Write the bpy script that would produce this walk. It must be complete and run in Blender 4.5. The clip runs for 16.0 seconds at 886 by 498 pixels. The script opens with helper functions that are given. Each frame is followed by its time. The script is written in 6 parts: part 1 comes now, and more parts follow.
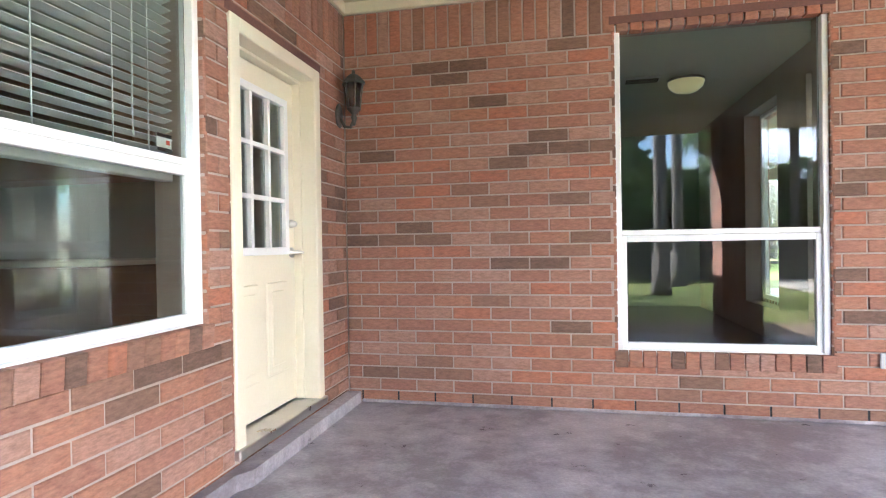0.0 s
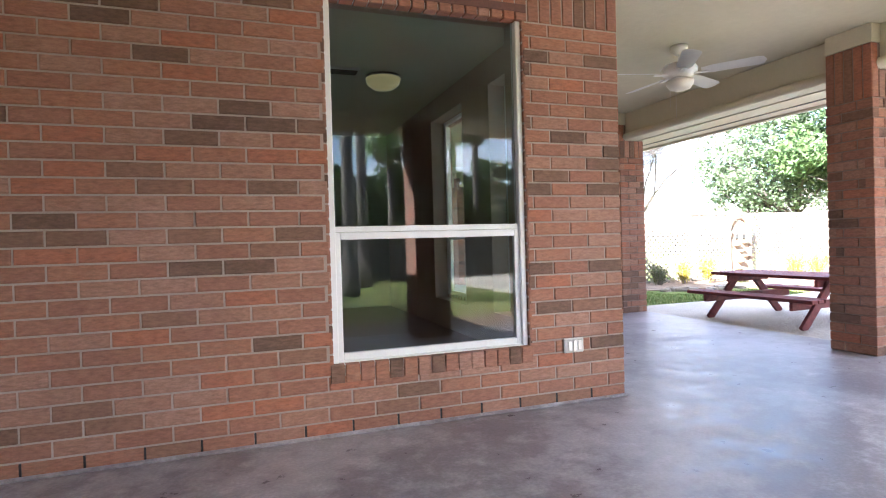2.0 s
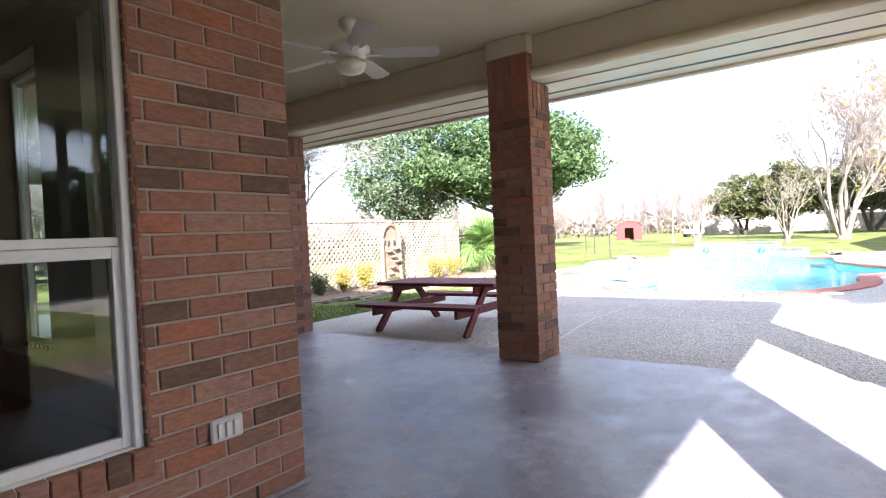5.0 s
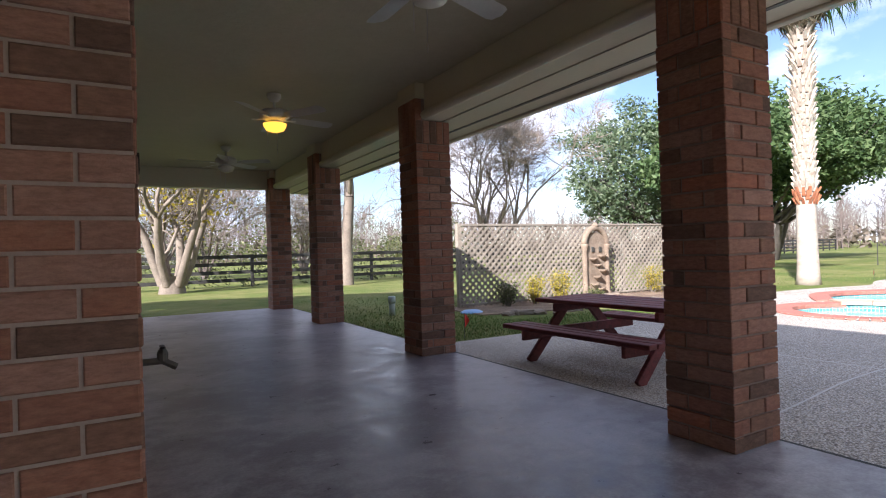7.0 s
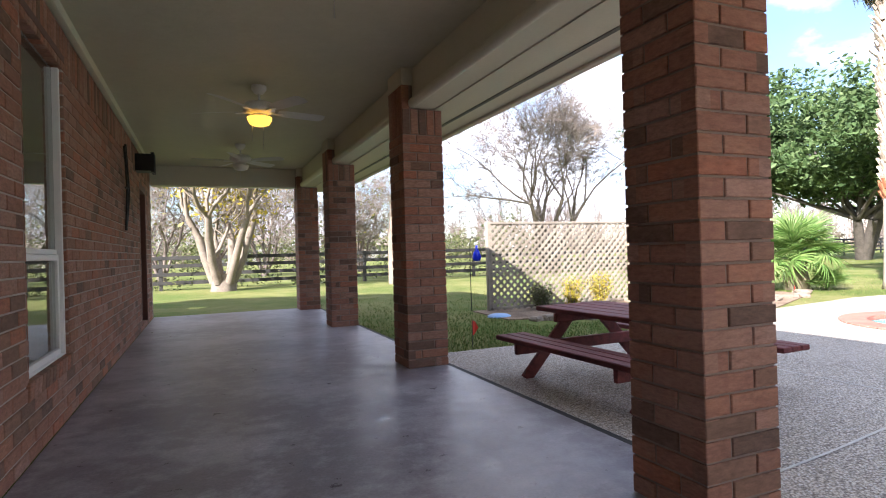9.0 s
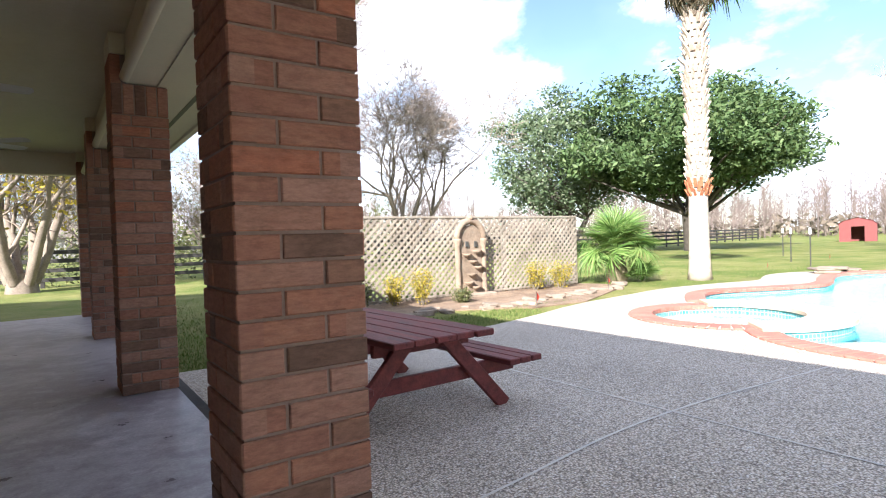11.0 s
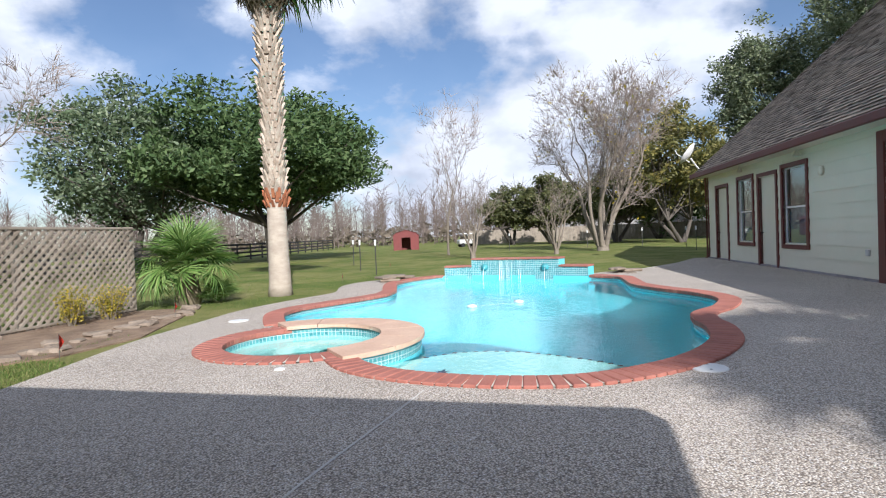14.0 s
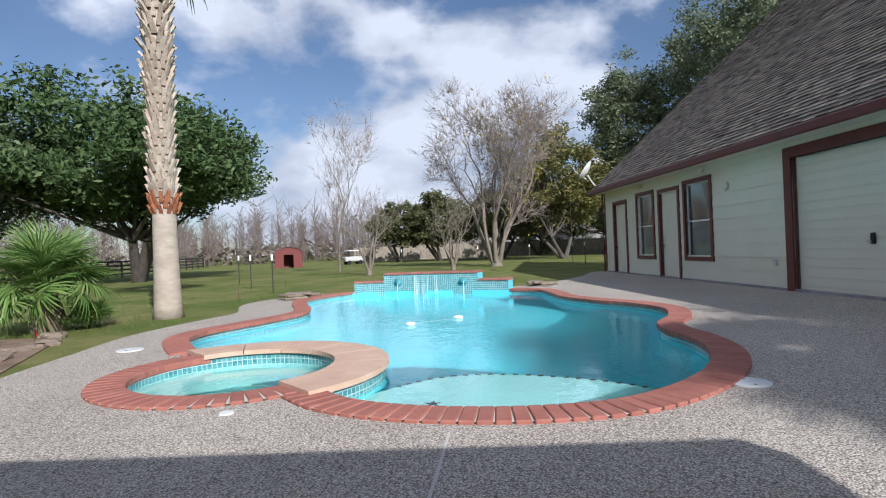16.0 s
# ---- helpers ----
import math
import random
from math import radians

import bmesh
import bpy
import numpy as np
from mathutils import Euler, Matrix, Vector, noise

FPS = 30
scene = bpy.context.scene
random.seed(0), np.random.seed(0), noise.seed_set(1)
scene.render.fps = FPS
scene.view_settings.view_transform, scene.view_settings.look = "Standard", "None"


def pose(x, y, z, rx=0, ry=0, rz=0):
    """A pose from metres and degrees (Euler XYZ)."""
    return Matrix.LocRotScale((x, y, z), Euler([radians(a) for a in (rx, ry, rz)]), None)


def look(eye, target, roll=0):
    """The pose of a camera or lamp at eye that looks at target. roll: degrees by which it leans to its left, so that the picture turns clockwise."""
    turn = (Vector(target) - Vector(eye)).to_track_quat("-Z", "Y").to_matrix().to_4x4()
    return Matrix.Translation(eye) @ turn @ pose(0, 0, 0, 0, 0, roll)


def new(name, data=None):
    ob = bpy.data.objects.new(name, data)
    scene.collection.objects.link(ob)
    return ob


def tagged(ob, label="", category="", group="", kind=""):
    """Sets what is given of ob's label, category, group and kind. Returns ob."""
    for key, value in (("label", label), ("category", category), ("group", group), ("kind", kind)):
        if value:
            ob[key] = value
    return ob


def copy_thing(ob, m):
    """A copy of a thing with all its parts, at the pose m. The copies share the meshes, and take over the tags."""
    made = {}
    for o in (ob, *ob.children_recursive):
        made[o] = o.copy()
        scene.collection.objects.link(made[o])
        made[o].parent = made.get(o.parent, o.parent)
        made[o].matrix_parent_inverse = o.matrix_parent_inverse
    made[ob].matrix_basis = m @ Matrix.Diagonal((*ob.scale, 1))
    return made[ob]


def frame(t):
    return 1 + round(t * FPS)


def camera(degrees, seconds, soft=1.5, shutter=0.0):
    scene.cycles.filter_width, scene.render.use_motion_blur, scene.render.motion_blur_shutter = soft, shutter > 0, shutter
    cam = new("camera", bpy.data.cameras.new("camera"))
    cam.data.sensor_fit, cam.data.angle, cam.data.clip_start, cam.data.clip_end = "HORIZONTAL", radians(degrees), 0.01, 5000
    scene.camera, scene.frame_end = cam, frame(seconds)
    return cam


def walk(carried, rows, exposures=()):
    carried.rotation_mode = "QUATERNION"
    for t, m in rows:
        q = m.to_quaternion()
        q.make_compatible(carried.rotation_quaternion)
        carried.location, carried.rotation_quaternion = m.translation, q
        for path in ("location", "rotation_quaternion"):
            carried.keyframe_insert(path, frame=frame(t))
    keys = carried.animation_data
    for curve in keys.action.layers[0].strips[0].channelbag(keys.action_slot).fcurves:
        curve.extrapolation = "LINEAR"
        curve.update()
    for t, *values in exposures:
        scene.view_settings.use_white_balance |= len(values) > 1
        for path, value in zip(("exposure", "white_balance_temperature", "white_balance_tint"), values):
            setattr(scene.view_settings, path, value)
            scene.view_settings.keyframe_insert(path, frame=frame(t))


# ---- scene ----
cam = camera(76.8, 16.0, 1.1)
EXPOSURE = [(0.0, 4.16, 5430, 16), (1.0, 4.11, 5430, 16), (2.0, 3.56, 5580, 16), (3.5, 3.16, 5680, 16), (5.8, 1.72, 5730, 17), (6.5, 1.27, 5730, 18), (7.0, 1.22, 5730, 18), (8.2, 1.7, 5830, 18), (10.3, 1.87, 5890, 14), (11.0, 1.67, 5890, 14), (12.0, 1.06, 5890, 15), (12.6, 0.86, 5940, 15), (14.0, 0.33, 5740, 13), (16.0, 0.01, 5640, 13)]
PATH = [
    (0, (1.458, -3.618, 1.06), (1.036, -1.663, 1.046), -0.9),
    (0.5, (1.448, -3.602, 1.04), (1.192, -1.618, 1.037), -1.0),
    (1, (1.429, -3.53, 1.019), (1.404, -1.53, 1.019), -1.2),
    (1.5, (1.413, -3.299, 1.026), (1.731, -1.324, 1.005), -1.3),
    (2, (1.347, -3.035, 1.03), (2.016, -1.15, 1.007), -1.6),
    (2.5, (1.275, -2.824, 1.072), (2.356, -1.142, 1.028), -1.5),
    (3, (1.234, -2.647, 1.106), (2.619, -1.205, 1.046), -1.6),
    (3.5, (1.2, -2.45, 1.1), (2.813, -1.268, 1.044), -2.7),
    (5.8, (2.803, -1.853, 1.047), (4.418, -0.674, 1.008), -2.7),
    (6, (2.991, -1.809, 1.016), (4.49, -0.485, 0.992), -2.6),
    (6.5, (3.286, -1.692, 1.023), (4.532, -0.128, 1.018), -1.9),
    (7, (3.613, -1.582, 1.033), (4.617, 0.148, 1.042), -1.7),
    (7.5, (3.89, -1.438, 1.029), (4.719, 0.382, 1.045), -1.5),
    (8, (4.066, -1.393, 1.039), (4.791, 0.471, 1.056), -1.4),
    (10.5, (5.423, -1.51, 1.081), (6.469, 0.194, 1.054), -1.9),
    (11, (5.77, -1.492, 1.105), (6.921, 0.143, 1.069), -1.8),
    (11.5, (6.176, -1.426, 1.086), (7.418, 0.141, 1.051), -1.9),
    (12, (6.402, -1.403, 1.081), (7.755, 0.073, 1.047), -2.2),
    (12.5, (6.615, -1.313, 1.105), (8.176, -0.064, 1.059), -2.1),
    (13, (6.831, -1.125, 1.102), (8.571, -0.14, 1.046), -2.0),
    (13.5, (6.957, -1.012, 1.163), (8.812, -0.268, 1.093), -2.4),
    (14, (7.089, -0.845, 1.159), (9.026, -0.352, 1.109), -2.4),
    (14.5, (7.4, -0.432, 1.129), (9.367, -0.071, 1.103), -2.3),
    (15, (7.593, -0.132, 1.106), (9.575, 0.131, 1.097), -2.3),
    (16, (7.892, 0.294, 1.053), (9.891, 0.35, 1.051), -2.4),
]
walk(cam, [(t, look(eye, target, roll)) for t, eye, target, roll in PATH], EXPOSURE)


# ---- world and sun ----
SUN_DIR = Vector((1.5, 0.85, -1.0)).normalized()
world = bpy.data.worlds.new("sky")
scene.world = world
world.use_nodes = True
wt = world.node_tree
wt.nodes.clear()


def wnode(kind, **kw):
    n = wt.nodes.new(kind)
    for k, v in kw.items():
        n.inputs[k].default_value = v
    return n


sky = wnode("ShaderNodeTexSky")
sky.sky_type = "NISHITA"
sky.sun_disc = False
sky.sun_elevation = radians(30)
sky.sun_rotation = radians(240)
sky.air_density = 1.0
sky.dust_density = 0.6
sky.ozone_density = 2.0
wc = wnode("ShaderNodeTexCoord")
wmap = wnode("ShaderNodeMapping")
wmap.inputs["Scale"].default_value = (1.0, 1.0, 1.7)
wmap.inputs["Location"].default_value = (0.35, 0.1, 0.2)
wn = wnode("ShaderNodeTexNoise", Scale=2.5, Detail=9.0, Roughness=0.56, Distortion=0.1)
wr = wnode("ShaderNodeValToRGB")
wr.color_ramp.elements[0].position, wr.color_ramp.elements[1].position = 0.465, 0.56
wr.color_ramp.elements[0].color = (0.06, 0.06, 0.06, 1)
wn2 = wnode("ShaderNodeTexNoise", Scale=5.0, Detail=5.0, Roughness=0.5)
wr2 = wnode("ShaderNodeValToRGB")
wr2.color_ramp.elements[0].color, wr2.color_ramp.elements[1].color = (4.6, 5.0, 5.7, 1), (9.4, 9.5, 9.7, 1)
wr2.color_ramp.elements[0].position, wr2.color_ramp.elements[1].position = 0.38, 0.62
wmix = wnode("ShaderNodeMix")
wmix.data_type = "RGBA"
wb = wnode("ShaderNodeBackground", Strength=0.086)
wo = wnode("ShaderNodeOutputWorld")
for a, b in ((wc.outputs["Generated"], wmap.inputs[0]), (wmap.outputs[0], wn.inputs["Vector"]), (wmap.outputs[0], wn2.inputs["Vector"]),
             (wn.outputs["Fac"], wr.inputs[0]), (wn2.outputs["Fac"], wr2.inputs[0]), (wr.outputs[0], wmix.inputs[0]),
             (sky.outputs[0], wmix.inputs[6]), (wr2.outputs[0], wmix.inputs[7]), (wmix.outputs[2], wb.inputs[0]), (wb.outputs[0], wo.inputs[0])):
    wt.links.new(a, b)
sun = new("sun", bpy.data.lights.new("sun", "SUN"))
sun.data.energy, sun.data.angle, sun.data.color = 5.8, radians(0.53), (1.0, 0.93, 0.82)
sun.matrix_basis = look((0, 0, 30), Vector((0, 0, 30)) + SUN_DIR)


# ---- materials ----
def material(name):
    m = bpy.data.materials.new(name)
    m.use_nodes = True
    t = m.node_tree
    return m, t, t.nodes["Principled BSDF"]


def add(t, kind, **kw):
    n = t.nodes.new(kind)
    for k, v in kw.items():
        n.inputs[k].default_value = v
    return n


def ramp(t, stops, source, step=False):
    n = t.nodes.new("ShaderNodeValToRGB")
    e = n.color_ramp.elements
    while len(e) < len(stops):
        e.new(0.5)
    for el, (p, c) in zip(e, stops):
        el.position, el.color = p, (*c, 1)
    if step:
        n.color_ramp.interpolation = "CONSTANT"
    t.links.new(source, n.inputs[0])
    return n.outputs[0]


def mixed(t, fac, a, b, mode="MIX"):
    n = t.nodes.new("ShaderNodeMix")
    n.data_type, n.blend_type = "RGBA", mode
    for sock, v in ((n.inputs[0], fac), (n.inputs[6], a), (n.inputs[7], b)):
        if isinstance(v, (int, float)):
            sock.default_value = v
        elif isinstance(v, tuple):
            sock.default_value = (*v, 1)
        else:
            t.links.new(v, sock)
    return n.outputs[2]


def where(t, scale=(1, 1, 1)):
    g = t.nodes.new("ShaderNodeNewGeometry")
    m = t.nodes.new("ShaderNodeMapping")
    m.inputs["Scale"].default_value = scale
    t.links.new(g.outputs["Position"], m.inputs[0])
    return m.outputs[0]


def noisy(t, vec, scale, detail=4.0, rough=0.55):
    n = add(t, "ShaderNodeTexNoise", Scale=scale, Detail=detail, Roughness=rough)
    t.links.new(vec, n.inputs["Vector"])
    return n.outputs["Fac"]


def bumped(t, p, height, strength, distance):
    b = add(t, "ShaderNodeBump", Strength=strength, Distance=distance)
    t.links.new(height, b.inputs["Height"])
    t.links.new(b.outputs[0], p.inputs["Normal"])


def surface(name, dark, light, coarse=2.0, fine=40.0, rough=0.7, bump=0.2, depth=0.004, stretch=(1, 1, 1), metal=0.0, spec=0.5, rnd=0.0):
    """A painted, wooden, stony or metal surface: two colours by a coarse and a fine grain, with relief."""
    m, t, p = material(name)
    v = where(t, stretch)
    a, b = noisy(t, v, coarse), noisy(t, v, fine, 6.0, 0.65)
    f = mixed(t, 0.45, a, b)
    c = ramp(t, [(0.32, dark), (0.68, light)], f)
    if rnd:
        o = t.nodes.new("ShaderNodeObjectInfo")
        c = mixed(t, rnd, c, ramp(t, [(0.0, (0.35, 0.35, 0.35)), (1.0, (0.65, 0.65, 0.65))], o.outputs["Random"]), "OVERLAY")
    t.links.new(c, p.inputs["Base Color"])
    r = add(t, "ShaderNodeMapRange")
    r.inputs["To Min"].default_value, r.inputs["To Max"].default_value = rough - 0.1, min(1.0, rough + 0.12)
    t.links.new(a, r.inputs["Value"])
    t.links.new(r.outputs[0], p.inputs["Roughness"])
    p.inputs["Metallic"].default_value = metal
    p.inputs["Specular IOR Level"].default_value = spec
    if bump:
        bumped(t, p, b, bump, depth)
    return m


def brick_material(name, single):
    m, t, p = material(name)
    if single:
        o = t.nodes.new("ShaderNodeObjectInfo").outputs["Random"]
    else:
        o = t.nodes.new("ShaderNodeNewGeometry").outputs["Random Per Island"]
    v = where(t)
    base = ramp(t, [(0.0, (0.318, 0.155, 0.102)), (0.16, (0.273, 0.136, 0.095)), (0.30, (0.319, 0.183, 0.136)), (0.46, (0.291, 0.149, 0.106)), (0.60, (0.337, 0.204, 0.157)), (0.70, (0.350, 0.146, 0.090)),
                    (0.78, (0.237, 0.136, 0.095)), (0.86, (0.182, 0.111, 0.079)), (0.93, (0.141, 0.089, 0.066))], o, True)
    tan = ramp(t, [(0.0, (0.309, 0.183, 0.132)), (0.5, (0.273, 0.132, 0.089)), (1.0, (0.209, 0.128, 0.095))], o)
    blotch = ramp(t, [(0.46, (0, 0, 0)), (0.66, (0.62, 0.62, 0.62))], noisy(t, where(t, (8, 8, 20)), 1.0, 6.0, 0.68))
    base = mixed(t, blotch, base, tan)
    streak = noisy(t, where(t, (22, 22, 70)), 1.0, 6.0, 0.75)
    c = mixed(t, 0.85, base, ramp(t, [(0.3, (0.31, 0.30, 0.29)), (0.7, (0.69, 0.67, 0.65))], streak), "OVERLAY")
    stain = noisy(t, v, 1.1, 3.0)
    c = mixed(t, 0.4, c, ramp(t, [(0.35, (0.42, 0.42, 0.44)), (0.65, (0.58, 0.56, 0.54))], stain), "OVERLAY")
    t.links.new(c, p.inputs["Base Color"])
    p.inputs["Roughness"].default_value = 0.86
    p.inputs["Specular IOR Level"].default_value = 0.3
    bumped(t, p, noisy(t, v, 130.0, 6.0, 0.7), 0.5, 0.004)
    return m


BRICK, BRICKS = brick_material("brick", True), brick_material("brick_joined", False)
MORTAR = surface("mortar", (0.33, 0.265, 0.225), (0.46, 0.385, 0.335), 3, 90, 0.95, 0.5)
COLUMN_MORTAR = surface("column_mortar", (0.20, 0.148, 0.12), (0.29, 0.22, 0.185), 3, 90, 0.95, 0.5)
CREAM = surface("cream_paint", (0.70, 0.64, 0.49), (0.77, 0.71, 0.56), 1.5, 60, 0.5, 0.08, 0.002)
TRIM = surface("beige_trim_paint", (0.56, 0.52, 0.38), (0.63, 0.59, 0.44), 1.5, 40, 0.55, 0.1, 0.002)
STUCCO = surface("ceiling_texture_paint", (0.49, 0.455, 0.315), (0.57, 0.535, 0.385), 2.2, 16, 0.55, 0.7, 0.006)
WHITE = surface("white_frame", (0.72, 0.72, 0.72), (0.80, 0.80, 0.80), 2, 60, 0.4, 0.05, 0.001)
BLACK = surface("black_iron", (0.015, 0.015, 0.016), (0.04, 0.04, 0.042), 6, 80, 0.45, 0.25, 0.002, metal=0.6)
BRONZE = surface("dark_bronze", (0.05, 0.05, 0.045), (0.12, 0.115, 0.10), 8, 90, 0.5, 0.3, 0.002, metal=0.5)
NICKEL = surface("satin_nickel", (0.55, 0.54, 0.52), (0.66, 0.65, 0.63), 8, 90, 0.3, 0.05, 0.001, metal=1.0)
LINTEL = surface("rusty_lintel", (0.10, 0.045, 0.035), (0.17, 0.075, 0.055), 5, 60, 0.7, 0.3)
MAROON = surface("maroon_trim", (0.10, 0.022, 0.018), (0.15, 0.036, 0.028), 3, 50, 0.5, 0.15, 0.002)
SIDING = surface("siding_paint", (0.68, 0.65, 0.52), (0.76, 0.73, 0.60), 1.2, 50, 0.6, 0.12, 0.002, rnd=0.12)
TABLE_WOOD = surface("red_stained_wood", (0.07, 0.012, 0.013), (0.24, 0.052, 0.046), 2.2, 9, 0.64, 0.5, 0.004, stretch=(9, 1.2, 9), rnd=0.35)
LATTICE = surface("weathered_lattice", (0.19, 0.155, 0.115), (0.38, 0.33, 0.26), 3, 40, 0.9, 0.4, 0.003, rnd=0.4)
FENCE_WOOD = surface("dark_fence_wood", (0.018, 0.017, 0.016), (0.06, 0.055, 0.05), 3, 30, 0.85, 0.4)
STONE = surface("cast_stone", (0.15, 0.108, 0.075), (0.33, 0.255, 0.18), 4, 35, 0.9, 0.8, 0.01)
FLAG = surface("flagstone", (0.52, 0.33, 0.23), (0.66, 0.47, 0.34), 3, 30, 0.75, 0.4, 0.004, rnd=0.2)
COPING = surface("coping_brick", (0.29, 0.098, 0.07), (0.41, 0.165, 0.12), 5, 60, 0.8, 0.5, 0.003, rnd=0.35)
JOINT = surface("pale_joint", (0.50, 0.46, 0.38), (0.64, 0.59, 0.50), 6, 60, 0.9, 0.3)
DECK_JOINT = surface("deck_joint_caulk", (0.56, 0.53, 0.48), (0.68, 0.65, 0.60), 6, 60, 0.8, 0.2)
PLASTER = surface("pool_plaster", (0.11, 0.52, 0.61), (0.16, 0.60, 0.68), 0.8, 20, 0.7, 0.1)
SHELF = surface("pale_pool_plaster", (0.27, 0.47, 0.45), (0.34, 0.54, 0.52), 0.8, 20, 0.7, 0.1)
BARK_PALE = surface("pale_bark", (0.12, 0.094, 0.071), (0.30, 0.245, 0.19), 3, 25, 0.9, 0.5, 0.01)
BARK = surface("grey_bark", (0.13, 0.105, 0.08), (0.30, 0.255, 0.20), 5, 30, 0.95, 0.8, 0.015, stretch=(1, 1, 0.3))
TWIG = surface("twig", (0.19, 0.15, 0.125), (0.33, 0.275, 0.235), 3, 20, 0.95, 0)
WOODS_TWIG = surface("brown_winter_twig", (0.12, 0.092, 0.078), (0.22, 0.175, 0.15), 3, 20, 0.95, 0)
DARKBARK = surface("dark_bark", (0.05, 0.042, 0.035), (0.13, 0.11, 0.09), 5, 30, 0.95, 0.8, 0.015)
PALM_TRUNK = surface("palm_trunk", (0.30, 0.245, 0.19), (0.50, 0.43, 0.345), 4, 45, 0.92, 0.6, 0.008, stretch=(1, 1, 2.2))
PALM_BOOT = surface("palm_boot", (0.27, 0.20, 0.14), (0.60, 0.52, 0.42), 6, 50, 0.9, 0.5, 0.006, rnd=0.5)
PALM_RED = surface("palm_fibre", (0.22, 0.07, 0.03), (0.42, 0.17, 0.08), 8, 60, 0.95, 0.8, 0.01, rnd=0.4)
SHED_RED = surface("shed_red", (0.13, 0.028, 0.026), (0.19, 0.045, 0.04), 2, 20, 0.7, 0.2)
WHITE_PLASTIC = surface("white_plastic", (0.68, 0.68, 0.66), (0.80, 0.80, 0.78), 4, 60, 0.4, 0.1, 0.001)
PIPE_GREY = surface("grey_green_pvc", (0.36, 0.42, 0.40), (0.45, 0.51, 0.48), 4, 60, 0.45, 0.1, 0.001)
FLAG_RED = surface("red_flag", (0.62, 0.05, 0.03), (0.75, 0.08, 0.045), 8, 60, 0.6, 0.1)
ROCK = surface("bed_rock", (0.16, 0.12, 0.085), (0.33, 0.265, 0.20), 6, 40, 0.9, 0.7, 0.01, rnd=0.5)
MULCH = surface("mulch", (0.11, 0.065, 0.04), (0.36, 0.26, 0.17), 2.5, 45, 0.95, 0.9, 0.02)
INTERIOR = surface("interior_wall_paint", (0.44, 0.47, 0.38), (0.50, 0.53, 0.44), 1, 30, 0.7, 0.05)
INT_FLOOR = surface("interior_floor", (0.10, 0.065, 0.04), (0.18, 0.12, 0.08), 2, 30, 0.4, 0.1)
INT_WOOD = surface("cabinet_wood", (0.17, 0.085, 0.04), (0.25, 0.14, 0.07), 2, 30, 0.5, 0.1)
VERDIGRIS = surface("verdigris", (0.04, 0.20, 0.22), (0.10, 0.36, 0.38), 8, 60, 0.5, 0.3, 0.004)
OUTLET = surface("outlet_grey", (0.45, 0.44, 0.42), (0.58, 0.57, 0.55), 8, 60, 0.5, 0.1)
HOUSE_FAR = surface("far_house_wall", (0.22, 0.21, 0.20), (0.32, 0.31, 0.29), 1, 10, 0.8, 0.1)


def concrete_material():
    m, t, p = material("sealed_concrete")
    v = where(t)
    a, b, c2 = noisy(t, v, 0.9, 6.0, 0.6), noisy(t, v, 6.0, 6.0, 0.65), noisy(t, v, 60.0, 4.0)
    c = ramp(t, [(0.30, (0.14, 0.113, 0.12)), (0.46, (0.225, 0.20, 0.215)), (0.54, (0.35, 0.325, 0.345)), (0.70, (0.49, 0.47, 0.485))], mixed(t, 0.5, a, b))
    scuff = noisy(t, where(t, (1.0, 1.4, 1.0)), 4.2, 10.0, 0.74)
    c = mixed(t, 0.55, c, ramp(t, [(0.44, (0.44, 0.44, 0.45)), (0.53, (0.5, 0.5, 0.5)), (0.60, (0.66, 0.66, 0.66))], scuff), "OVERLAY")
    c = mixed(t, 0.5, c, ramp(t, [(0.4, (0.42, 0.42, 0.42)), (0.6, (0.58, 0.58, 0.58))], c2), "OVERLAY")
    t.links.new(c, p.inputs["Base Color"])
    t.links.new(ramp(t, [(0.38, (0.26, 0.26, 0.26)), (0.62, (0.60, 0.60, 0.60))], mixed(t, 0.5, b, scuff)), p.inputs["Roughness"])
    bumped(t, p, b, 0.12, 0.004)
    return m


def aggregate_material():
    m, t, p = material("exposed_aggregate")
    v = where(t)
    vo = add(t, "ShaderNodeTexVoronoi", Scale=88.0)
    t.links.new(v, vo.inputs["Vector"])
    sep = add(t, "ShaderNodeSeparateColor")
    t.links.new(vo.outputs["Color"], sep.inputs[0])
    c = ramp(t, [(0.0, (0.27, 0.23, 0.19)), (0.2, (0.58, 0.50, 0.40)), (0.45, (0.74, 0.66, 0.55)), (0.7, (0.82, 0.76, 0.67)), (0.86, (0.44, 0.38, 0.32)), (1.0, (0.88, 0.85, 0.80))], sep.outputs[0])
    gap = ramp(t, [(0.25, (1, 1, 1)), (0.75, (0.36, 0.33, 0.31))], vo.outputs["Distance"])
    c = mixed(t, 1.0, c, gap, "MULTIPLY")
    c = mixed(t, 0.5, c, ramp(t, [(0.35, (0.42, 0.42, 0.42)), (0.65, (0.57, 0.57, 0.57))], noisy(t, v, 0.8, 5.0)), "OVERLAY")
    t.links.new(c, p.inputs["Base Color"])
    p.inputs["Roughness"].default_value = 0.8
    inv = add(t, "ShaderNodeMath")
    inv.operation = "SUBTRACT"
    inv.inputs[0].default_value = 1.0
    t.links.new(vo.outputs["Distance"], inv.inputs[1])
    bumped(t, p, inv.outputs[0], 0.8, 0.006)
    return m


